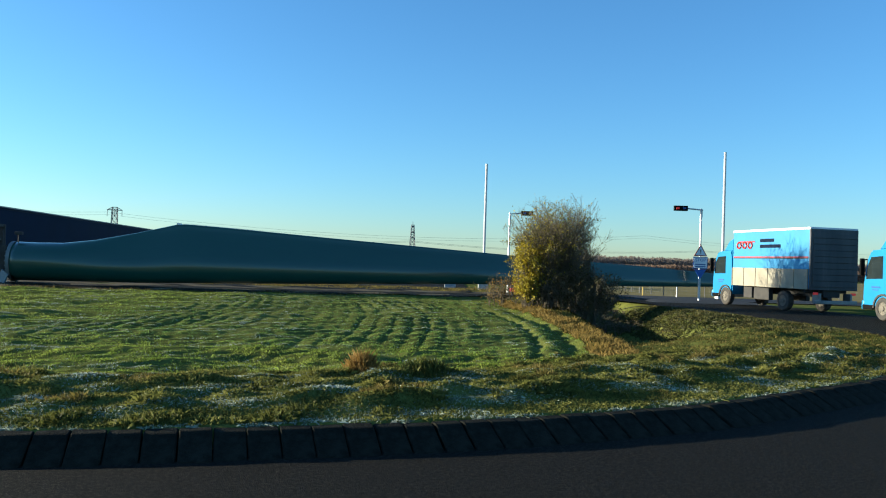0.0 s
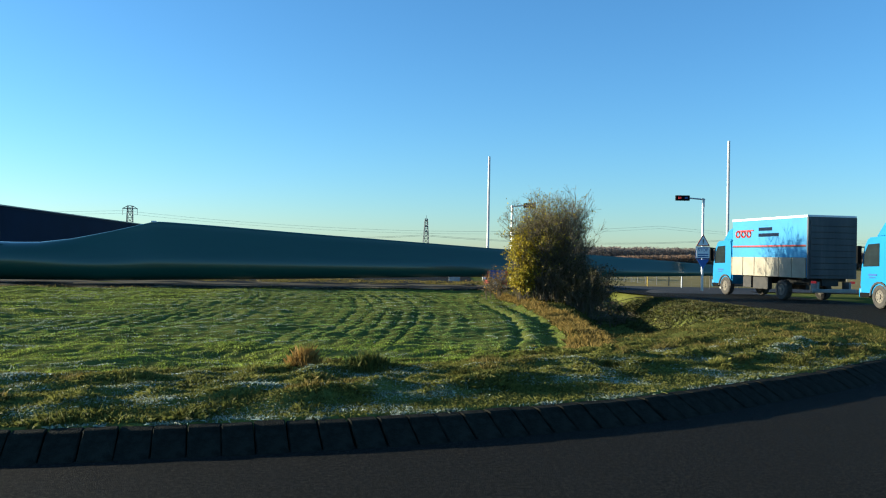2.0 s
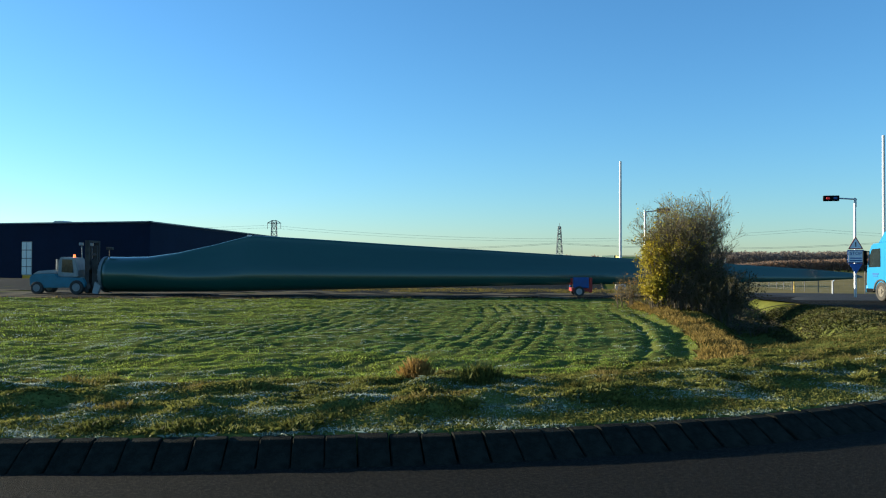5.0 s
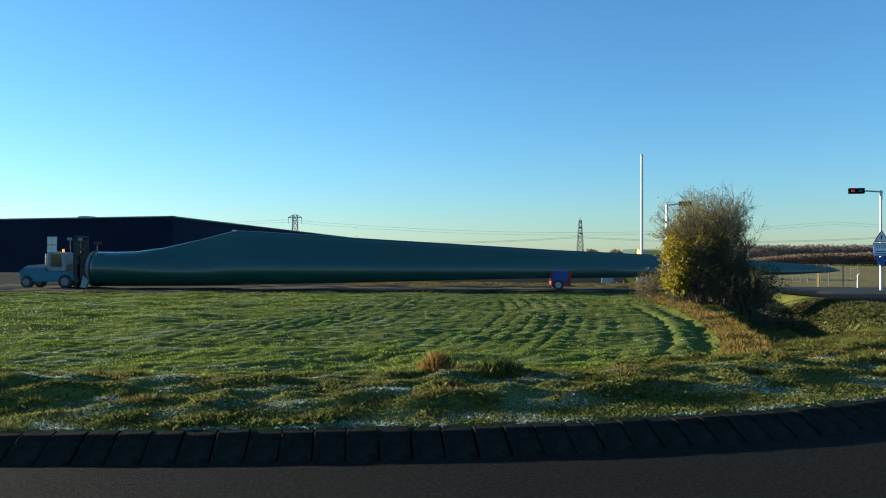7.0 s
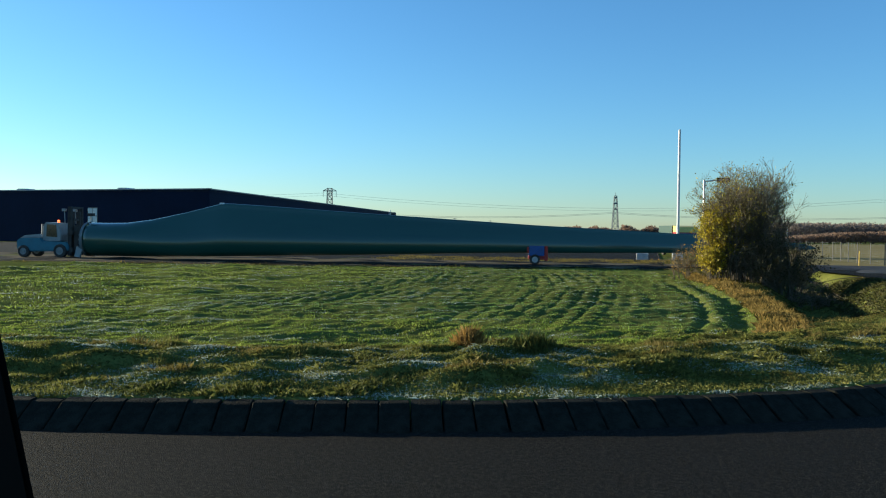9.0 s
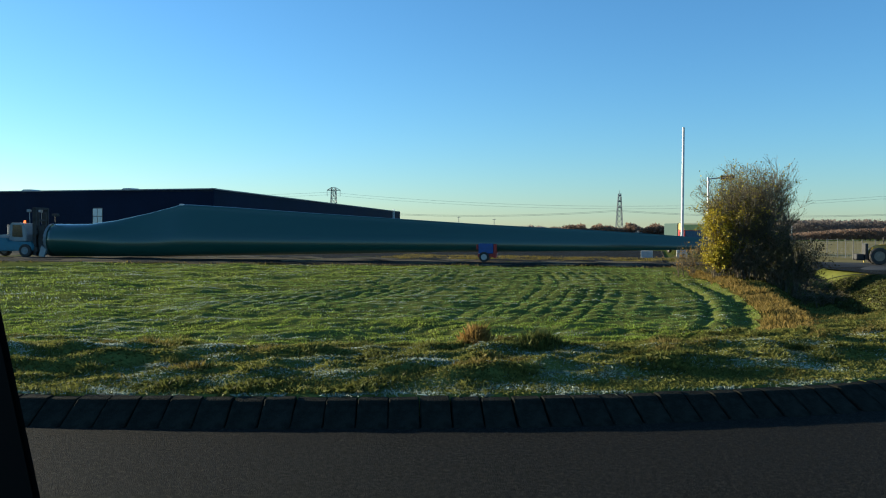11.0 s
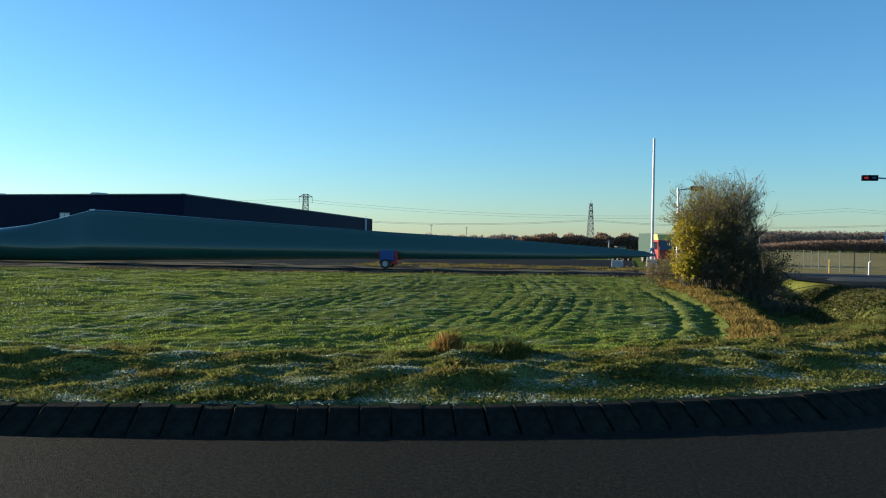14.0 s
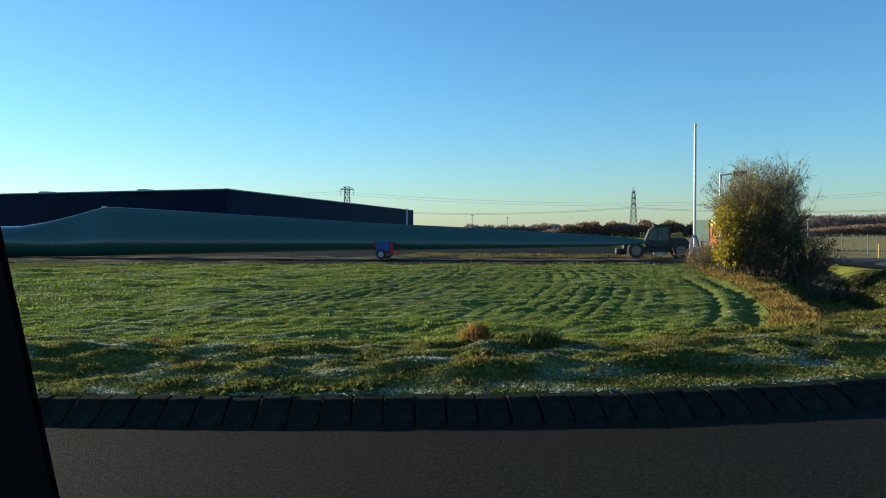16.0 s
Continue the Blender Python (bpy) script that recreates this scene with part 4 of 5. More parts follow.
for zz in (0.4, 1.6, 2.7, 3.6):
    bm = bmesh.new()
    box(bm, (-1.12, -0.84, zz), (-0.9, 0.84, zz + 0.16), 0.01)
    part("mast_crossbar", bm, M["chassis"], fork)
bm = bmesh.new()
box(bm, (-0.85, -1.1, 0.4), (-0.62, 1.1, 0.75), 0.02)
box(bm, (-0.85, -1.1, 1.7), (-0.62, 1.1, 2.05), 0.02)
box(bm, (-0.62, -0.9, 0.5), (-0.15, -0.65, 2.4), 0.02)
box(bm, (-0.62, 0.65, 0.5), (-0.15, 0.9, 2.4), 0.02)
part("carriage", bm, M["chassis"], mast)
for yy in (-0.9, 0.6):
    bm = bmesh.new()
    rod(bm, (-1.3, yy, 2.5), (-1.35, yy, 3.5), 0.03, n=6)
    box(bm, (-1.5, yy - 0.12, 3.4), (-1.25, yy + 0.12, 3.6), 0.03)
    part("work_lamp", bm, M["fork_white"], mast, "white work lamp on the mast")
bm = bmesh.new()
rod(bm, (0.35, -0.3, 2.5), (0.35, -0.3, 3.2), 0.03, n=6)
box(bm, (0.15, -0.45, 3.1), (0.6, -0.15, 3.3), 0.04)
part("warning_lamp", bm, M["chassis"], fork)
for s_ in (-1, 1):
    bm = bmesh.new()
    prism(bm, [(-0.5, 0.1), (-0.1, 0.05), (0.1, 0.6), (-0.3, 0.9)], s_ * 1.0 - 0.1, s_ * 1.0 + 0.1)
    part("clamp", bm, M["fork_white"], fork)
fork_wheels = [wheel(fork, x_, y_, 0.5 if x_ > -3 else 0.45, 0.5 if x_ > -3 else 0.45, 0.42, M["fork_white"]) for x_ in (-1.65, -4.45) for y_ in (-0.85, 0.85)]

# ---- dolly under the blade ----
dolly = thing("blade_dolly", pose(5.4, 57.7, -0.38), "blue and red two-wheeled dolly under the blade", "trailer dolly")
for s_ in (-1, 1):
    part("cradle_box", box(bmesh.new(), (-0.55, s_ * 0.95 - 0.16, 0.62), (0.5, s_ * 0.95 + 0.16, 1.32), 0.04), M["blue_paint"], dolly, "blue cradle box")
bm = bmesh.new()
box(bm, (-0.6, -1.05, 0.36), (0.75, 1.05, 0.60), 0.04)
box(bm, (0.52, -1.1, 0.3), (0.74, -0.8, 1.3), 0.03)
box(bm, (0.52, 0.8, 0.3), (0.74, 1.1, 1.3), 0.03)
box(bm, (-0.70, -1.1, 0.9), (-0.57, -0.8, 1.25), 0.03)
part("axle_frame", bm, M["red"], dolly, "red axle frame")
bm = bmesh.new()
for s_ in (-1, 1):
    box(bm, (-0.4, s_ * 0.72 - 0.07, 0.6), (0.4, s_ * 0.72 + 0.07, 1.2), 0.03)
part("pad", bm, M["rubber"], dolly)
dolly_wheels = [wheel(dolly, -0.15, y_, 0.37, 0.37, 0.28, M["galv"]) for y_ in (-1.02, 1.02)]

# ---- telehandler ----
# opaque pane colour imitates the bright background seen through clear glass
M["tele_glass"] = material("pale_window", (0.15, 0.175, 0.14), (0.10, 0.12, 0.10), 0.12, scale=1.5)
tele = thing("telehandler", pose(16, 56, 0, 0, 0, 180), "dusty yellow and grey telehandler on big tyres", "telehandler")
bm = bmesh.new()
prism(bm, [(-2.2, 0.65), (-2.25, 1.3), (-1.9, 1.55), (-0.9, 1.5), (-0.7, 0.95), (1.0, 0.85), (1.9, 0.95), (2.0, 0.7), (1.5, 0.5), (-1.6, 0.5)], -0.85, 0.85)
soft(bm, 0.06)
part("chassis", bm, M["olive"], tele)
bm = bmesh.new()
prism(bm, [(-0.85, 0.9), (0.75, 0.85), (0.95, 1.3), (0.62, 2.15), (0.2, 2.42), (-0.75, 2.45), (-0.9, 2.1)], -0.1, 0.98)
soft(bm, 0.05)
tcab = part("cab", bm, M["olive"], tele, "cab with large windows")
bm = bmesh.new()
prism(bm, [(-0.72, 1.35), (0.02, 1.35), (0.02, 2.3), (-0.68, 2.32)], 0.97, 1.0)
prism(bm, [(0.08, 1.35), (0.8, 1.38), (0.55, 2.08), (0.18, 2.3), (0.08, 2.3)], 0.97, 1.0)
part("side_window", bm, M["tele_glass"], tcab)
bm = bmesh.new()
box(bm, (-0.9, -0.15, 2.42), (0.35, 1.0, 2.52), 0.03)
part("cab_roof", bm, M["chassis"], tcab)
part("beacon", rod(bmesh.new(), (-0.5, 0.5, 2.5), (-0.5, 0.5, 2.68), 0.07, n=8), M["chassis"], tcab)
bm = bmesh.new()
prism(bm, [(-2.0, 1.62), (-1.9, 1.95), (1.75, 1.35), (2.35, 0.75), (2.2, 0.55), (1.7, 1.0)], -0.62, -0.22)
soft(bm, 0.04)
boom = part("boom", bm, M["yellow"], tele, "worn yellow lifting boom")
bm = bmesh.new()
prism(bm, [(1.05, 1.30), (2.0, 1.28), (2.1, 1.05), (1.9, 0.98), (1.1, 1.1)], 0.1, 0.8)
soft(bm, 0.04)
part("front_hood", bm, M["yellow"], tele)
bm = bmesh.new()
box(bm, (2.25, -0.7, 0.35), (2.45, 0.7, 1.5), 0.04)
box(bm, (2.4, -0.6, 0.3), (3.05, -0.45, 0.42), 0.02)
box(bm, (2.4, 0.45, 0.3), (3.05, 0.6, 0.42), 0.02)
box(bm, (2.5, -0.7, 0.35), (3.0, 0.7, 0.75), 0.05)
part("fork_carriage", bm, M["chassis"], boom)
for y_ in (0.8, -0.8):
    bm = bmesh.new()
    rod(bm, (1.0, y_, 1.3), (1.05, y_ * 1.25, 1.75), 0.025, n=6)
    box(bm, (0.95, y_ * 1.25 - 0.1, 1.62), (1.05, y_ * 1.25 + 0.1, 1.95), 0.02)
    part("mirror", bm, M["chassis"], tcab)
tele_wheels = [wheel(tele, x_, y_, 0.62, 0.62, 0.46, M["rim_tan"]) for x_ in (1.6, -1.6) for y_ in (0.95, -0.95)]

# ---- red and green lorry beyond the yard ----
far_lorry = thing("box_lorry", pose(5.0, 92, -0.45, 0, 0, -72), "red and yellow lorry with a green box body", "lorry")
part("green_box", box(bmesh.new(), (-4.2, -1.2, 0.9), (-0.1, 1.2, 3.2), 0.04), M["green"], far_lorry)
bm = bmesh.new()
prism(bm, [(0.05, 0.5), (1.9, 0.5), (1.95, 1.4), (1.75, 2.5), (0.05, 2.55)], -1.15, 1.15)
soft(bm, 0.06)
fc = part("cab", bm, M["red"], far_lorry)
part("roof_cap", soft(prism(bmesh.new(), [(0.05, 2.5), (1.75, 2.45), (1.4, 3.05), (0.05, 3.2)], -1.12, 1.12), 0.05), M["cab_yellow"], fc)
part("windscreen", prism(bmesh.new(), [(1.93, 1.5), (1.97, 1.5), (1.8, 2.4), (1.74, 2.4)], -1.0, 1.0), M["glass"], fc)
part("side_window", prism(bmesh.new(), [(0.6, 1.5), (1.7, 1.5), (1.6, 2.3), (0.6, 2.3)], -1.18, -1.14), M["glass"], fc)
part("chassis_frame", box(bmesh.new(), (-4.1, -0.9, 0.45), (1.5, 0.9, 0.9), 0.03), M["chassis"], far_lorry)
for x_ in (-3.0, 0.9):
    for y_ in (-1.0, 1.0):
        wheel(far_lorry, x_, y_, 0.48, 0.48, 0.3, M["rim_tan"])

# ---- tractor far off ----
tractor = thing("tractor", pose(-1, 140, -1.4, 0, 0, -70), "grey-green tractor far beyond the yard", "tractor")
part("hood", soft(prism(bmesh.new(), [(0.2, 0.8), (1.9, 0.8), (1.95, 1.3), (0.2, 1.5)], -0.4, 0.4), 0.05), M["olive"], tractor)
tc = part("cab", soft(prism(bmesh.new(), [(-1.1, 0.9), (0.3, 0.9), (0.25, 2.2), (-1.0, 2.25)], -0.75, 0.75), 0.05), M["glass"], tractor)
part("cab_roof", box(bmesh.new(), (-1.15, -0.85, 2.22), (0.35, 0.85, 2.4), 0.05), M["olive"], tc)
part("loader", box(bmesh.new(), (2.0, -1.0, 0.4), (2.4, 1.0, 1.1), 0.05), M["red"], tractor)
for x_, r_ in ((-0.8, 0.8), (1.4, 0.55)):
    for y_ in (-0.95, 0.95):
        wheel(tractor, x_, y_, r_, r_, 0.45, M["rim_tan"])
shed = thing("far_shed", pose(-14, 470, -3), "small grey shed by the lattice mast", "shed")
part("shed_wall", box(bmesh.new(), (-4, -3, 0), (4, 3, 3.4), 0.05), M["galv"], shed)
part("shed_roof", prism(bmesh.new(), [(-4.3, 3.4), (4.3, 3.4), (0, 5.0)], -3.3, 3.3), M["navy_roof"], shed)

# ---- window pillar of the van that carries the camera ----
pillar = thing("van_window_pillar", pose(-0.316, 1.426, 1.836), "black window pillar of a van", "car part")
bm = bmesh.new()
# edge corners set to meet the pillar's place in the camera's view
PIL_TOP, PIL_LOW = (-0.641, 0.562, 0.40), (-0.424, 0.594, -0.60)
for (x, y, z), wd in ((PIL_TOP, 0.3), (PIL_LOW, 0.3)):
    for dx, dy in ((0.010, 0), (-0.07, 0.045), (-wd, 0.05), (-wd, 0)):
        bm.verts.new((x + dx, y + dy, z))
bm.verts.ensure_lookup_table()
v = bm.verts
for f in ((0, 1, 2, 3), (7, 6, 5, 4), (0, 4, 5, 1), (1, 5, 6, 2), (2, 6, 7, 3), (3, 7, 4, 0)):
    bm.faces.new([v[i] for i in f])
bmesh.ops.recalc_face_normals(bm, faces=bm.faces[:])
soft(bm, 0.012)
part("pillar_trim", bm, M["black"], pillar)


# ---- bushes ----
def tubes(name, segs, mat, parent, sides):
    """Tapered branch pieces, each a little tube."""
    p, q = np.array([s[0] for s in segs]), np.array([s[1] for s in segs])
    r0, r1 = np.array([s[2] for s in segs]), np.array([s[3] for s in segs])
    d = q - p
    d /= np.linalg.norm(d, axis=1)[:, None] + 1e-9
    ref = np.where(np.abs(d[:, 2:3]) > 0.9, np.array([[1.0, 0, 0]]), np.array([[0, 0, 1.0]]))
    u = np.cross(d, ref)
    u /= np.linalg.norm(u, axis=1)[:, None]
    w = np.cross(d, u)
    a = np.linspace(0, 2 * math.pi, sides, endpoint=False)
    ring = u[:, None, :] * np.cos(a)[None, :, None] + w[:, None, :] * np.sin(a)[None, :, None]
    lo_ = p[:, None, :] + ring * r0[:, None, None]
    hi_ = q[:, None, :] + ring * r1[:, None, None]
    v = np.concatenate([lo_, hi_], 1).reshape(-1, 3)
    base = (np.arange(len(segs)) * sides * 2)[:, None]
    i = np.arange(sides)[None, :]
    j = (i + 1) % sides
    f = np.stack([base + i, base + j, base + sides + j, base + sides + i], -1).reshape(-1, 4)
    return arrays(name, v, f, mat, parent, smooth=True)


def grow(r, p, d, length, rad, depth, segs, tips, lift, spread, room=None):
    steps = 3 if depth > 0 else 2
    for i in range(steps):
        d = (d + Vector((r.gauss(0, 0.13), r.gauss(0, 0.13), r.gauss(lift, 0.09)))).normalized()
        q = p + d * (length / steps)
        if room and depth < 3 and not room(q):
            return
        r2 = rad * (1 - 0.45 / steps)
        segs.setdefault(depth, []).append((tuple(p), tuple(q), rad, r2))
        if depth > 0 and i > 0 or depth > 1:
            for _ in range(r.choice((2, 2, 3)) if depth > 1 else r.choice((2, 3, 4))):
                side = Vector((r.gauss(0, 1), r.gauss(0, 1), r.gauss(0.1, 0.5))).normalized()
                nd = (d * (1 - spread) + side * spread).normalized()
                grow(r, q, nd, length * r.uniform(0.45, 0.68), max(r2 * 0.55, 0.0075), depth - 1, segs, tips, lift, spread, room)
        p, rad = q, r2
    if depth == 0:
        tips.append((tuple(p), tuple(d)))


def leaves(name, pts, size, mat, parent, seed):
    r = np.random.default_rng(seed)
    n = len(pts)
    c = np.array(pts)
    u = r.normal(size=(n, 3))
    u /= np.linalg.norm(u, axis=1)[:, None]
    w = np.cross(u, r.normal(size=(n, 3)))
    w /= np.linalg.norm(w, axis=1)[:, None] + 1e-9
    s_ = r.uniform(0.6, 1.3, (n, 1)) * size
    v = np.stack([c - u * s_, c + w * s_ * 0.55, c + u * s_, c - w * s_ * 0.55], 1).reshape(-1, 3)
    return arrays(name, v, np.arange(n * 4).reshape(-1, 4), mat, parent)


def bush(name, x, y, label, stems, height, spread_x, spread_y, seed, leaf_rules, depth=3, lean=0.0, lift=0.05, thick=0.05, spread=0.55, cat="bush", fan=0.28, room=None):
    z = float(ground_z(np.array([x]), np.array([y]))[0])
    th = thing(name, pose(x, y, z), label, cat, "bushes by the ditch")
    r = random.Random(seed)
    segs, tips = {}, []
    for i in range(stems):
        bx, by = r.uniform(-1, 1) * spread_x, r.uniform(-1, 1) * spread_y
        d = Vector((bx * fan + lean, by * fan, 1)).normalized()
        grow(r, Vector((bx, by, -0.15)), d, height * r.uniform(0.42, 0.6), thick * r.uniform(0.7, 1.2), depth, segs, tips, lift, spread, room)
    for i in range(stems):
        tubes("stem", segs[depth][i * 3:i * 3 + 3], M["bark"], th, 6)
    if depth > 1:
        tagged(tubes("limb_mass", segs[depth - 1], M["bark"], th, 5), kind="stuff")
    tw = [s for k_ in segs if k_ < max(depth - 1, 1) for s in segs[k_]]
    tagged(tubes("twig_mass", tw, M["twig"], th, 3), kind="stuff")
    rr = random.Random(seed + 1)
    for nm, mat, size, rule, per in leaf_rules:
        pts = []
        for (px, py, pz), dd in tips:
            k_ = rule(px, py, pz)
            for _ in range(per):
                if rr.random() < k_:
                    pts.append((px + rr.gauss(0, 0.07), py + rr.gauss(0, 0.07), pz + rr.gauss(0, 0.08)))
        if pts:
            leaves(nm, pts, size, M[mat], th, seed)
    return th


def yellow_side(px, py, pz):
    return 0.6 if pz < 2.8 and px < -1.4 else 0.15 if pz < 3.5 and px < -1.2 else 0.03 if px < 0 else 0.01


def olive_top(px, py, pz):
    return 0.5 if px < 0.0 and pz > 2.2 else 0.2 if pz > 3.0 else 0.1


def crown_room(q):
    """The clipped outline of the big bush: upright, wider at the top."""
    wob = 0.25 * math.sin(q.z * 3.1 + q.y) + 0.2 * math.sin(q.z * 7.3)
    return -2.9 + wob < q.x < 0.95 + 0.25 * q.z + wob and q.z < 5.45 + 0.2 * math.sin(q.x * 4.0)


bush("large_bush", 5.75, 42.2, "tall autumn bush with yellow leaves and bare twigs", 30, 5.1, 1.05, 0.9, 11,
     [("yellow_leaves", "leaf_yellow", 0.055, yellow_side, 6), ("olive_leaves", "leaf_olive", 0.036, olive_top, 4)], depth=3, thick=0.045, lift=0.085, spread=0.46, fan=0.03, room=crown_room)
bush("yellow_shrub", 4.35, 41.4, "leafy yellow shrub at the foot of the bush", 22, 3.0, 0.42, 0.4, 23,
     [("yellow_leaves", "leaf_yellow", 0.058, lambda a, b, c: 1.0, 9)], depth=2, thick=0.03, cat="shrub", lift=0.16, spread=0.26, fan=0.04)
bush("undergrowth_shrub", 5.9, 41.2, "brown twiggy undergrowth at the foot of the bush", 46, 2.3, 1.25, 0.5, 53,
     [("withered_leaves", "leaf_dark", 0.04, lambda a, b, c: 0.5, 4)], depth=2, thick=0.022, cat="shrub", lift=0.06, spread=0.5, fan=0.08)
bush("yellow_shrub", 4.15, 40.9, "low yellow-leaved shrub beside the meadow", 16, 1.7, 0.4, 0.35, 59,
     [("yellow_leaves", "leaf_yellow", 0.055, lambda a, b, c: 0.9, 6)], depth=2, thick=0.02, cat="shrub", lift=0.12, spread=0.34, fan=0.08)
bush("bare_shrub", 3.1, 44.5, "low bare reddish shrub by the yard", 12, 1.9, 0.7, 0.6, 31, [("withered_leaves", "blade_rust", 0.05, lambda a, b, c: 0.3, 2)], depth=2, thick=0.025, cat="shrub")
bush("ditch_shrub", 6.95, 41.3, "dark tangled shrub in the ditch", 40, 2.7, 0.6, 0.8, 37, [("dark_leaves", "leaf_dark", 0.045, lambda a, b, c: 0.8, 5)], depth=2, thick=0.03, spread=0.42, lift=0.05, cat="shrub")
bush("ditch_shrub", 8.3, 39.6, "dark tangled shrub in the ditch", 14, 0.95, 1.1, 1.2, 41, [("dark_leaves", "leaf_dark", 0.036, lambda a, b, c: 0.5, 4)], depth=2, thick=0.025, spread=0.75, lift=-0.02, cat="shrub")
bush("ditch_shrub", 8.7, 45.0, "dark tangled shrub in the ditch", 14, 1.2, 1.0, 1.2, 43, [("dark_leaves", "leaf_dark", 0.036, lambda a, b, c: 0.5, 3)], depth=2, thick=0.025, spread=0.75, lift=-0.02, cat="shrub")


# ---- grass ----
RG = np.random.default_rng(7)


def blades(name, x, y, h, w, mat, label, lean=0.45, flat=None):
    """Single blades of grass, each a leaning spike of two faces."""
    n = len(x)
    z = ground_z(x, y) - 0.015
    a = RG.uniform(0, 2 * math.pi, n)
    b = RG.uniform(0, 2 * math.pi, n)
    ln = np.abs(RG.normal(0, lean, n)) * h
    ux, uy = np.cos(a) * w, np.sin(a) * w
    tx, ty = np.cos(b) * ln, np.sin(b) * ln
    p0 = np.column_stack([x - ux, y - uy, z])
    p1 = np.column_stack([x + ux, y + uy, z])
    p2 = np.column_stack([x + ux * 0.7 + tx * 0.35, y + uy * 0.7 + ty * 0.35, z + h * 0.6])
    p3 = np.column_stack([x + tx, y + ty, z + h * np.sqrt(np.clip(1 - (ln / h) ** 2 * 0.5, 0.2, 1))])
    v = np.stack([p0, p1, p2, p3], 1).reshape(-1, 3)
    i = np.arange(n)[:, None] * 4
    f = np.concatenate([i + np.array([[0, 1, 2]]), i + np.array([[0, 2, 3]])])
    ob = arrays(name, v, f, mat)
    return tagged(ob, label, "grass", kind="stuff")


def scatter(n, x0, x1, y0, y1):
    return RG.uniform(x0, x1, n), RG.uniform(y0, y1, n)


# verge above the kerb: uneven clumps, frosted hollows, dry stems
def verge(n, x0, x1, depth):
    x = RG.uniform(x0, x1, n)
    d = RG.uniform(0.10, depth, n)
    k_ = np.clip(np.searchsorted(EDGE_L[:, 0], x), 1, len(EDGE_L) - 1)
    j = k_.clip(0, len(tang) - 1)
    return EDGE_L[j, 0] - norm_out[j, 0] * d + RG.normal(0, 0.1, n), EDGE_L[j, 1] - norm_out[j, 1] * d, d


x, y, d = verge(380000, -15, 9.5, 8.5)
ok = edge_distance(x, y) > 0.08
x, y, d = x[ok], y[ok], d[ok]
clump = ripple(x, y, 0.9) + 0.8 * ripple(y + 3, x, 2.3)
frosty = ripple(x * 1.0 + 11, y * 2.2, 3.0) + 0.5 * ripple(x, y * 1.5, 1.0)
keep = RG.uniform(0, 1, len(x)) < np.clip(0.75 + 0.6 * clump, 0.45, 1)
fr = (frosty > 0.02) & (d < 4.0) & (clump < 0.22) & (RG.uniform(0, 1, len(x)) < 0.7)
warm = (ripple(x + 40, y * 1.6, 2.6) > 0.24) & ~fr
tall = np.clip(0.036 + 0.12 * clump, 0.015, 0.13) * (1 - 0.45 * smooth(3.5, 8, d)) * RG.uniform(0.6, 1.4, len(x))
g = keep & ~fr & ~warm
blades("verge_grass", x[g], y[g], tall[g], RG.uniform(0.002, 0.006, g.sum()), M["verge_green"], "uneven green verge grass above the kerb", lean=0.7)
g = keep & fr
blades("frosted_grass", x[g], y[g], tall[g] * 0.6, RG.uniform(0.002, 0.006, g.sum()), M["blade_frost"], "flattened grass white with frost", lean=0.8)
g = keep & warm
blades("dry_verge_grass", x[g], y[g], tall[g] * 1.15, RG.uniform(0.002, 0.005, g.sum()), M["blade_dry"], "straw-coloured dry grass in the verge")

# pale frosted tips stand in for sun glints on the kerb's top edge
x, y, d = verge(9000, -12, 9.5, 0.12)
g = ripple(x * 1.3, y, 0.8) > 0.02
blades("kerb_frost_grass", x[g], y[g] - 0.03, RG.uniform(0.015, 0.05, g.sum()), RG.uniform(0.002, 0.005, g.sum()), M["blade_frost"], "frosted grass tips standing in for glints along the kerb", lean=0.9)
x, y, d = verge(330000, -13, 9.5, 5.5)
g = (ripple(x * 0.9 + 5, y * 1.8, 1.7) + RG.normal(0, 0.12, len(x)) > 0.08) & (d < 3.2)
blades("short_verge_grass", x[~g], y[~g], RG.uniform(0.025, 0.065, (~g).sum()), RG.uniform(0.002, 0.005, (~g).sum()), M["verge_green"], "short matted grass under the taller verge", lean=0.8)
blades("rime_patches", x[g], y[g], RG.uniform(0.022, 0.05, g.sum()), RG.uniform(0.002, 0.0045, g.sum()), M["blade_frost"], "rime-white matted grass in the verge hollows", lean=0.9)

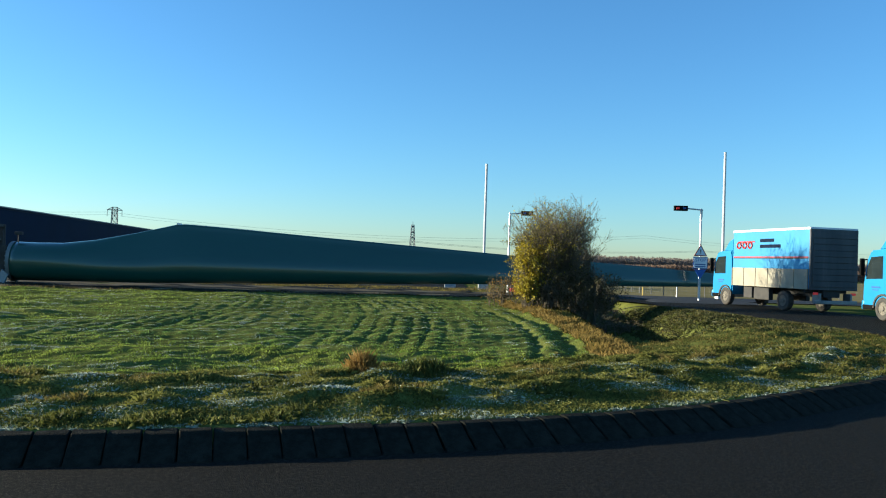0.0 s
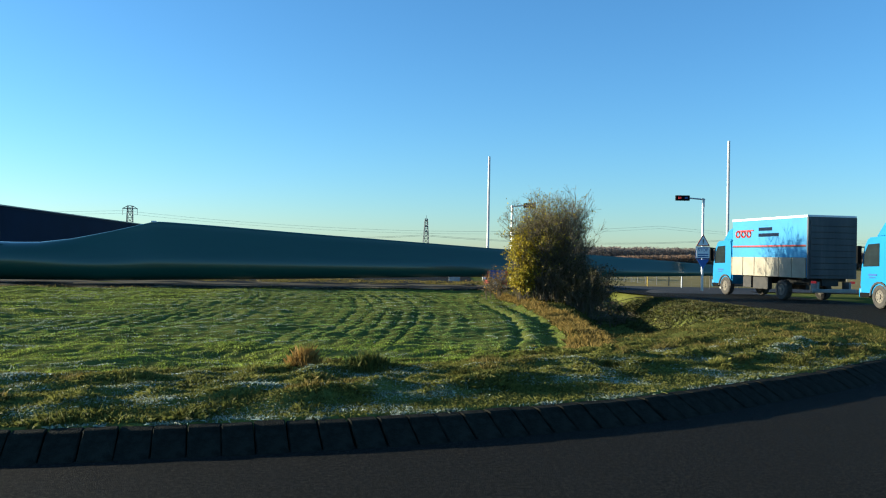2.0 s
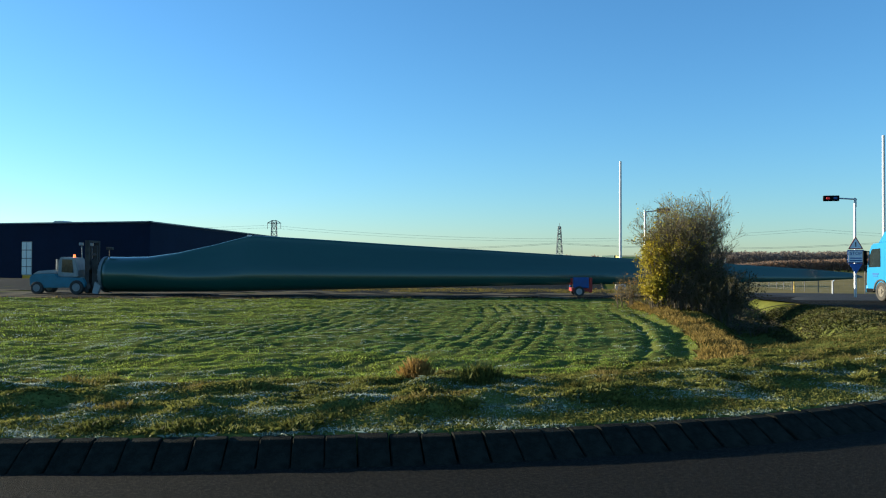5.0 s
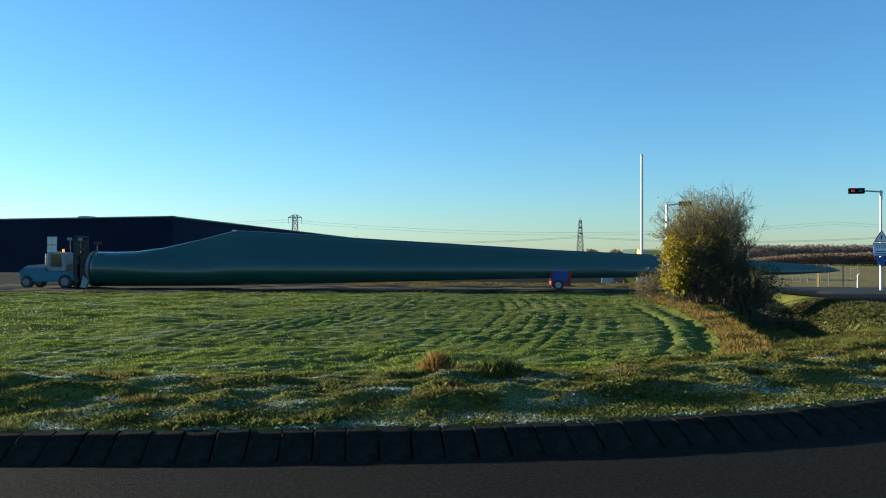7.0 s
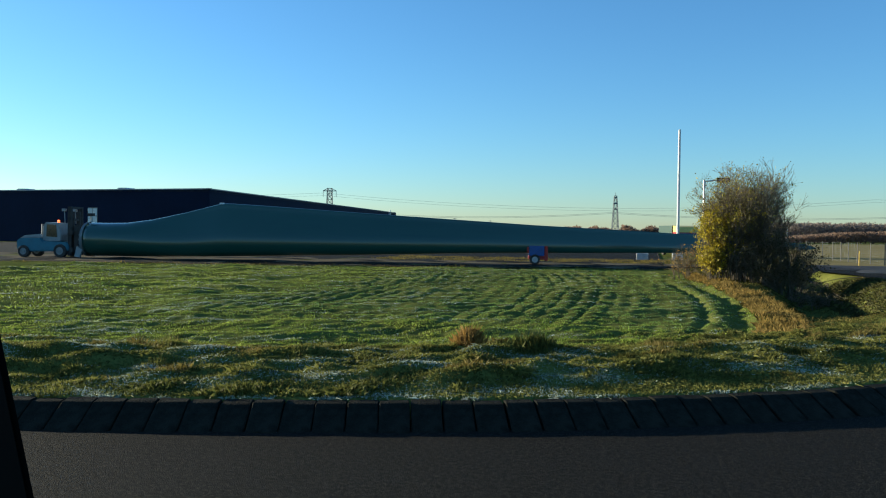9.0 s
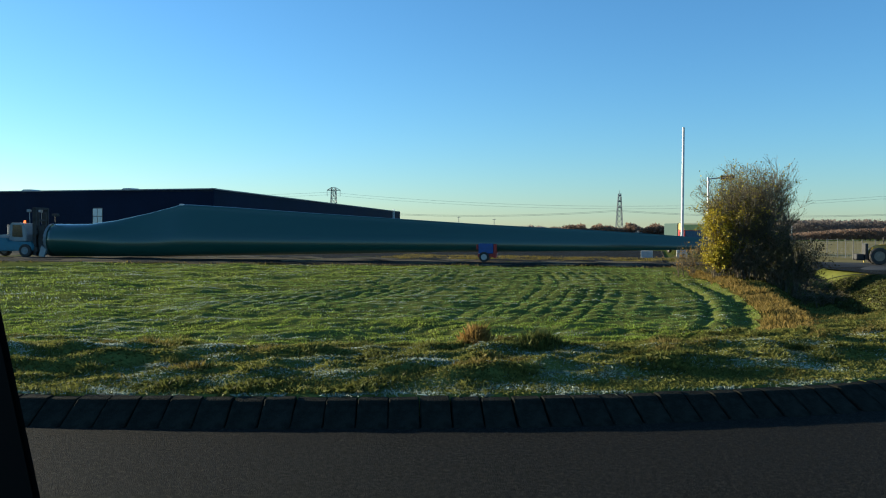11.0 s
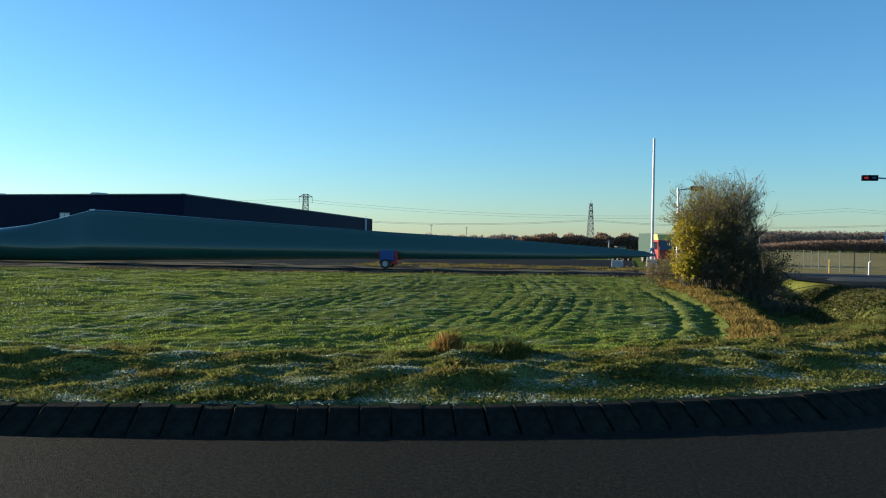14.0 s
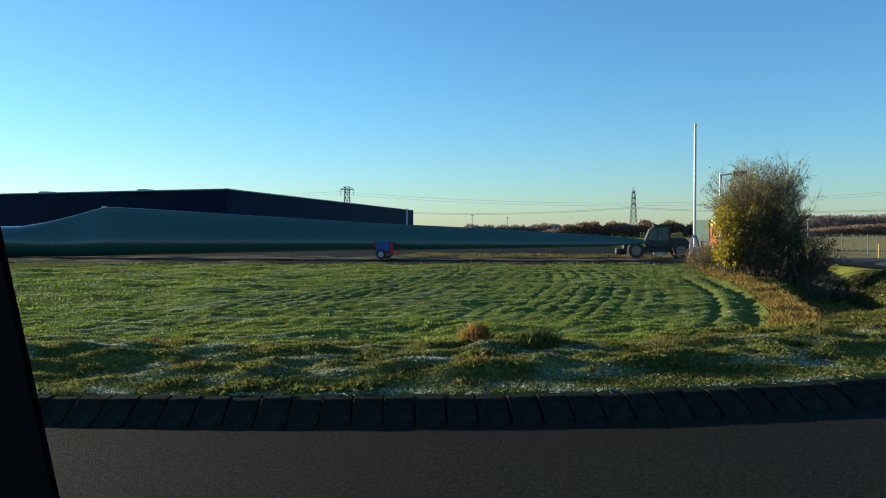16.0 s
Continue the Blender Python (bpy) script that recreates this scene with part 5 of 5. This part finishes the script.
# the mown field: short swaths
def field(n, x0, x1, y0, y1, w0, w1, h0, h1):
    x, y = scatter(n, x0, x1, y0, y1)
    ok = (edge_distance(x, y) > 4.5) & (x < bank_line(y) + 0.05) & (y < np.interp(x, near_l[:, 0], near_l[:, 1]) - 0.2)
    x, y = x[ok], y[ok]
    f = in_field(x, y)
    ridge = furrows(x, y)
    ok = RG.uniform(0, 1, len(x)) < 1 - f * 0.9 * (1 - ridge)
    x, y, ridge, f = x[ok], y[ok], ridge[ok], f[ok]
    tuft_ = ripple(x, y * 0.8, 0.5)
    h = RG.uniform(h0, h1, len(x)) * (1 + 0.9 * ripple(x, y, 1.3) + 2.0 * tuft_).clip(0.35) * (1 - 0.25 * f)
    fr = (ripple(x * 0.6, y * 2.0, 3.5) + 0.6 * RG.normal(0, 0.25, len(x))) > np.where(x < -6, 0.12, 0.24) - 0.1 * f + 0.3 * tuft_
    w = RG.uniform(w0, w1, len(x))
    sw = ~fr & (RG.uniform(0, 1, len(x)) < f * 0.8)
    g = ~fr & ~sw
    blades("meadow_grass", x[g], y[g], h[g].clip(0.015), w[g], M["blade_green"], "short mown meadow grass", lean=0.6)
    blades("row_grass", x[sw], y[sw], h[sw].clip(0.015), w[sw], M["row_green"], "cool green mown grass in long rows", lean=0.6)
    blades("frosted_meadow_grass", x[fr], y[fr], h[fr].clip(0.015) * 0.8, w[fr], M["blade_frost"], "mown grass lightly white with frost", lean=0.7)


field(300000, -16, 4.7, 14, 30, 0.004, 0.008, 0.022, 0.052)
field(200000, -34, 4.7, 30, 57, 0.009, 0.018, 0.025, 0.055)
field(60000, -46, -16, 9, 34, 0.010, 0.020, 0.04, 0.08)

# coarse tussocks standing out of the mown grass
cx_, cy_ = scatter(2600, -26, 3.8, 13, 50)
ok = (edge_distance(cx_, cy_) > 3.5) & (cx_ < bank_line(cy_) - 0.2) & (in_field(cx_, cy_) < 0.3)
cx_, cy_ = cx_[ok], cy_[ok]
big = RG.uniform(0.5, 1.3, len(cx_))
x = np.repeat(cx_, 14) + RG.normal(0, 0.07, len(cx_) * 14) * np.repeat(big, 14)
y = np.repeat(cy_, 14) + RG.normal(0, 0.07, len(cx_) * 14) * np.repeat(big, 14)
blades("meadow_tussocks", x, y, RG.uniform(0.04, 0.10, len(x)) * np.repeat(big, 14), 0.003 + 0.0002 * y, M["blade_green"], "coarse green tussocks in the mown meadow", lean=0.5)

# rough ground between field, ditch and road
x, y = scatter(330000, 3.0, 14.5, 15, 54)
ok = (edge_distance(x, y) > 0.15) & (x > bank_line(y)) & ((x > 4.6) | (y > 19))
ok &= ~((np.abs(x - (7.75 + 0.05 * (y - 31))) < 1.1) & (y > 28.5) & (RG.uniform(0, 1, len(x)) < 0.4))
x, y = x[ok], y[ok]
out = x - bank_line(y)
dry = np.where((out < 1.3) & (y > 20.5), 0.5, np.where(ripple(x, y, 3.0) > 0.1, 0.22, 0.06))
isdry = RG.uniform(0, 1, len(x)) < dry
hh = np.where(isdry, RG.uniform(0.08, 0.30, len(x)) ** 1.15, RG.uniform(0.04, 0.13, len(x))) * (1 + 0.7 * ripple(x, y, 1.4)).clip(0.3) * np.where((out < 1.1) & (y > 20.5), 1.0, 0.5)
w = 0.004 + 0.00018 * np.hypot(x, y) * RG.uniform(0.5, 1.2, len(x))
blades("rough_grass", x[~isdry], y[~isdry], hh[~isdry], w[~isdry], M["bank_green"], "rough green grass on the ditch bank")
band = isdry & (out < 1.4) & (y > 20.5)
blades("tall_dry_grass", x[band], y[band], hh[band], w[band] * 0.5, M["straw"], "tall straw-coloured grass along the ditch")
band = isdry & ~band
blades("sparse_dry_grass", x[band], y[band], hh[band], w[band] * 0.5, M["blade_dry"], "sparse withered grass on the ditch bank")
x, y = scatter(34000, 8.4, 13.4, 27, 46)
ok = (edge_distance(x, y) > 0.3) & (ripple(x, y, 2.5) > -0.3)
blades("bank_weeds", x[ok], y[ok], RG.uniform(0.05, 0.14, ok.sum()), RG.uniform(0.012, 0.03, ok.sum()), M["weed"], "broad-leaved weeds on the sunny ditch bank", lean=0.9)
x, y = scatter(26000, -20, 8, 55, 72)
ok = (y > np.interp(x, far_l[:, 0], far_l[:, 1]) - 0.3) & (ripple(x, y, 4) > -0.1)
blades("yard_edge_grass", x[ok], y[ok], RG.uniform(0.08, 0.25, ok.sum()), RG.uniform(0.008, 0.02, ok.sum()), M["blade_dry"], "dry grass along the far side of the track")
x, y = scatter(30000, -60, 10, 38, 57)
gap = np.interp(x, near_l[:, 0], near_l[:, 1]) - y
ok = np.abs(gap) < 0.7 + 0.5 * ripple(x, y, 3)
blades("track_edge_grass", x[ok], y[ok], RG.uniform(0.06, 0.2, ok.sum()), RG.uniform(0.015, 0.03, ok.sum()), M["blade_dry"], "dry grass along the near side of the track")

# single clumps that stand up from the verge
def tuft(x, y, n, spread, h, mat, label):
    px, py = x + RG.normal(0, spread, n), y + RG.normal(0, spread, n)
    dd = np.hypot(px - x, py - y) / spread
    ob = blades("grass_tuft", px, py, (h * np.clip(1.15 - 0.35 * dd, 0.25, 1.2)) * RG.uniform(0.5, 1.15, n), RG.uniform(0.002, 0.005, n), M[mat], label, lean=0.28)
    tagged(ob, group="grass tufts")


tuft(-1.36, 12.9, 1800, 0.13, 0.30, "blade_rust", "rusty brown grass tuft standing in the verge")
tuft(-0.55, 12.95, 1500, 0.25, 0.24, "verge_green", "dark green grass clump in the verge")
for q in range(34):
    tx_, ty_, td = verge(1, -12, 8, 5.5)
    tuft(float(tx_[0]), float(ty_[0]), 500, 0.13 + 0.1 * RG.uniform(), RG.uniform(0.08, 0.16), RG.choice(["verge_green", "verge_green", "bank_green", "blade_dry"]), "standing grass clump in the verge")


# ---- movement ----
ROOT = [(0, -27.5, 53.66, 6.91, 0.06), (3.5, -30.86, 54.18, 7.29, 0.04), (7, -35.26, 54.03, 8.6, 0.0), (9, -39.2, 54.21, 9.0, 0.0), (12.5, -45.98, 55.01, 7.63, -0.12), (14.5, -49.2, 55.31, 6.4, -0.1), (16, -51.79, 55.77, 6.03, -0.13)]
# copied from the camera's path to hold the pillar in view: the van rolls forward at the start, waits, and creeps on at
# the end
VAN_BY_CAMERA = [(0, -0.316, 1.426, 1.836), (0.5, -0.027, 1.478, 1.839), (1, 0.307, 1.538, 1.857), (1.5, 0.559, 1.571, 1.865), (2, 0.719, 1.536, 1.866), (2.5, 0.859, 1.568, 1.862), (3, 0.95, 1.6, 1.88), (3.5, 1.012, 1.62, 1.888),
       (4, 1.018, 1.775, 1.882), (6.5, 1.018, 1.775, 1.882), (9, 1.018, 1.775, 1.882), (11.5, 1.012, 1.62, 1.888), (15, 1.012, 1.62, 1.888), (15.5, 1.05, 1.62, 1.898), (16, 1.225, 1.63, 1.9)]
# seconds, bearing from the camera's place, distance ahead
TELE = [(0, 44.0, 62.0), (8, 23.5, 64.5), (11.5, 13.8, 65.5), (12, 12.56, 65.6), (12.5, 11.5, 65.8), (13, 10.1, 65.8), (13.5, 8.6, 65.6), (14.2, 6.2, 65.4), (15, 2.9, 65.0), (15.5, 1.0, 64.8), (16, -0.4, 64.6)]
LORRY = [(0, 4.8, 92.0), (12, 5.0, 92.0), (14, 5.3, 92.0), (15, 5.9, 92.0), (16, 6.8, 92.0)]
TRACTOR = [(0, -9.0, 150.0), (12.5, -0.4, 140.0), (14, 1.0, 139.0), (15, 1.4, 137.0), (16, 1.3, 135.0)]


def glide(table, t, c):
    """A smooth value between the rows of a table."""
    ts = [r[0] for r in table]
    vs = [r[c] for r in table]
    m = np.gradient(vs, ts)
    i = int(np.clip(np.searchsorted(ts, t, "right") - 1, 0, len(ts) - 2))
    h = ts[i + 1] - ts[i]
    u = (t - ts[i]) / h
    return ((2 * u ** 3 - 3 * u * u + 1) * vs[i] + (u ** 3 - 2 * u * u + u) * h * m[i] + (-2 * u ** 3 + 3 * u * u) * vs[i + 1] + (u ** 3 - u * u) * h * m[i + 1])


def land(x, y):
    return float(ground_z(np.array([x]), np.array([y]))[0])


def roll(wheels, way, radius, sign):
    """Turn wheels by the way that their vehicle has gone."""
    for w in wheels:
        at = w.location.copy()
        walk(w, [(t, Matrix.Translation(at) @ pose(0, 0, 0, 0, math.degrees(sign * s / radius), 0)) for t, s in way])


def motions():
    times = [i * 0.25 for i in range(65)]
    root = {t: [glide(ROOT, t, c) for c in (1, 2, 3, 4)] for t in times}
    walk(blade, [(t, pose(root[t][0], root[t][1], root[t][3], 0, 0, root[t][2])) for t in times])
    walk(fork, [(t, pose(root[t][0], root[t][1], -0.385, 0, 0, root[t][2])) for t in times])
    way = [(t, root[t][0] - root[0][0]) for t in times]
    roll(fork_wheels, way, 0.48, 1)
    rows = []
    for t in times:
        a = radians(root[t][2])
        rows.append((t, pose(root[t][0] + 33.1 * math.cos(a), root[t][1] + 33.1 * math.sin(a), -0.385, 0, 0, root[t][2])))
    walk(dolly, rows)
    roll(dolly_wheels, way, 0.37, 1)
    rows, way, gone, last = [], [], 0.0, None
    pos = []
    for i in range(81):
        t = i * 0.2
        b, y = radians(glide(TELE, t, 1)), glide(TELE, t, 2)
        pos.append((t, 1.012 + (y - 1.62) * math.tan(b), y))
    for i, (t, x, y) in enumerate(pos):
        x2, y2 = pos[min(i + 1, 80)][1:]
        x1, y1 = pos[max(i - 1, 0)][1:]
        z = land(x, y) + 0.05
        rows.append((t, pose(x, y, z, 0, 0, math.degrees(math.atan2(y2 - y1, x2 - x1)) % 360)))
        gone += math.hypot(x - x1, y - y1) if i else 0
        way.append((t, gone))
    walk(tele, rows)
    roll(tele_wheels, way, 0.62, 1)
    ts = [i * 0.5 for i in range(33)]
    walk(far_lorry, [(t, pose(glide(LORRY, t, 1), glide(LORRY, t, 2), land(5.0, 92), 0, 0, -72)) for t in ts])
    walk(tractor, [(t, pose(glide(TRACTOR, t, 1), glide(TRACTOR, t, 2), land(glide(TRACTOR, t, 1), glide(TRACTOR, t, 2)), 0, 0, -70)) for t in ts])
    walk(pillar, [(t, pose(x, y, z)) for t, x, y, z in VAN_BY_CAMERA])


motions()
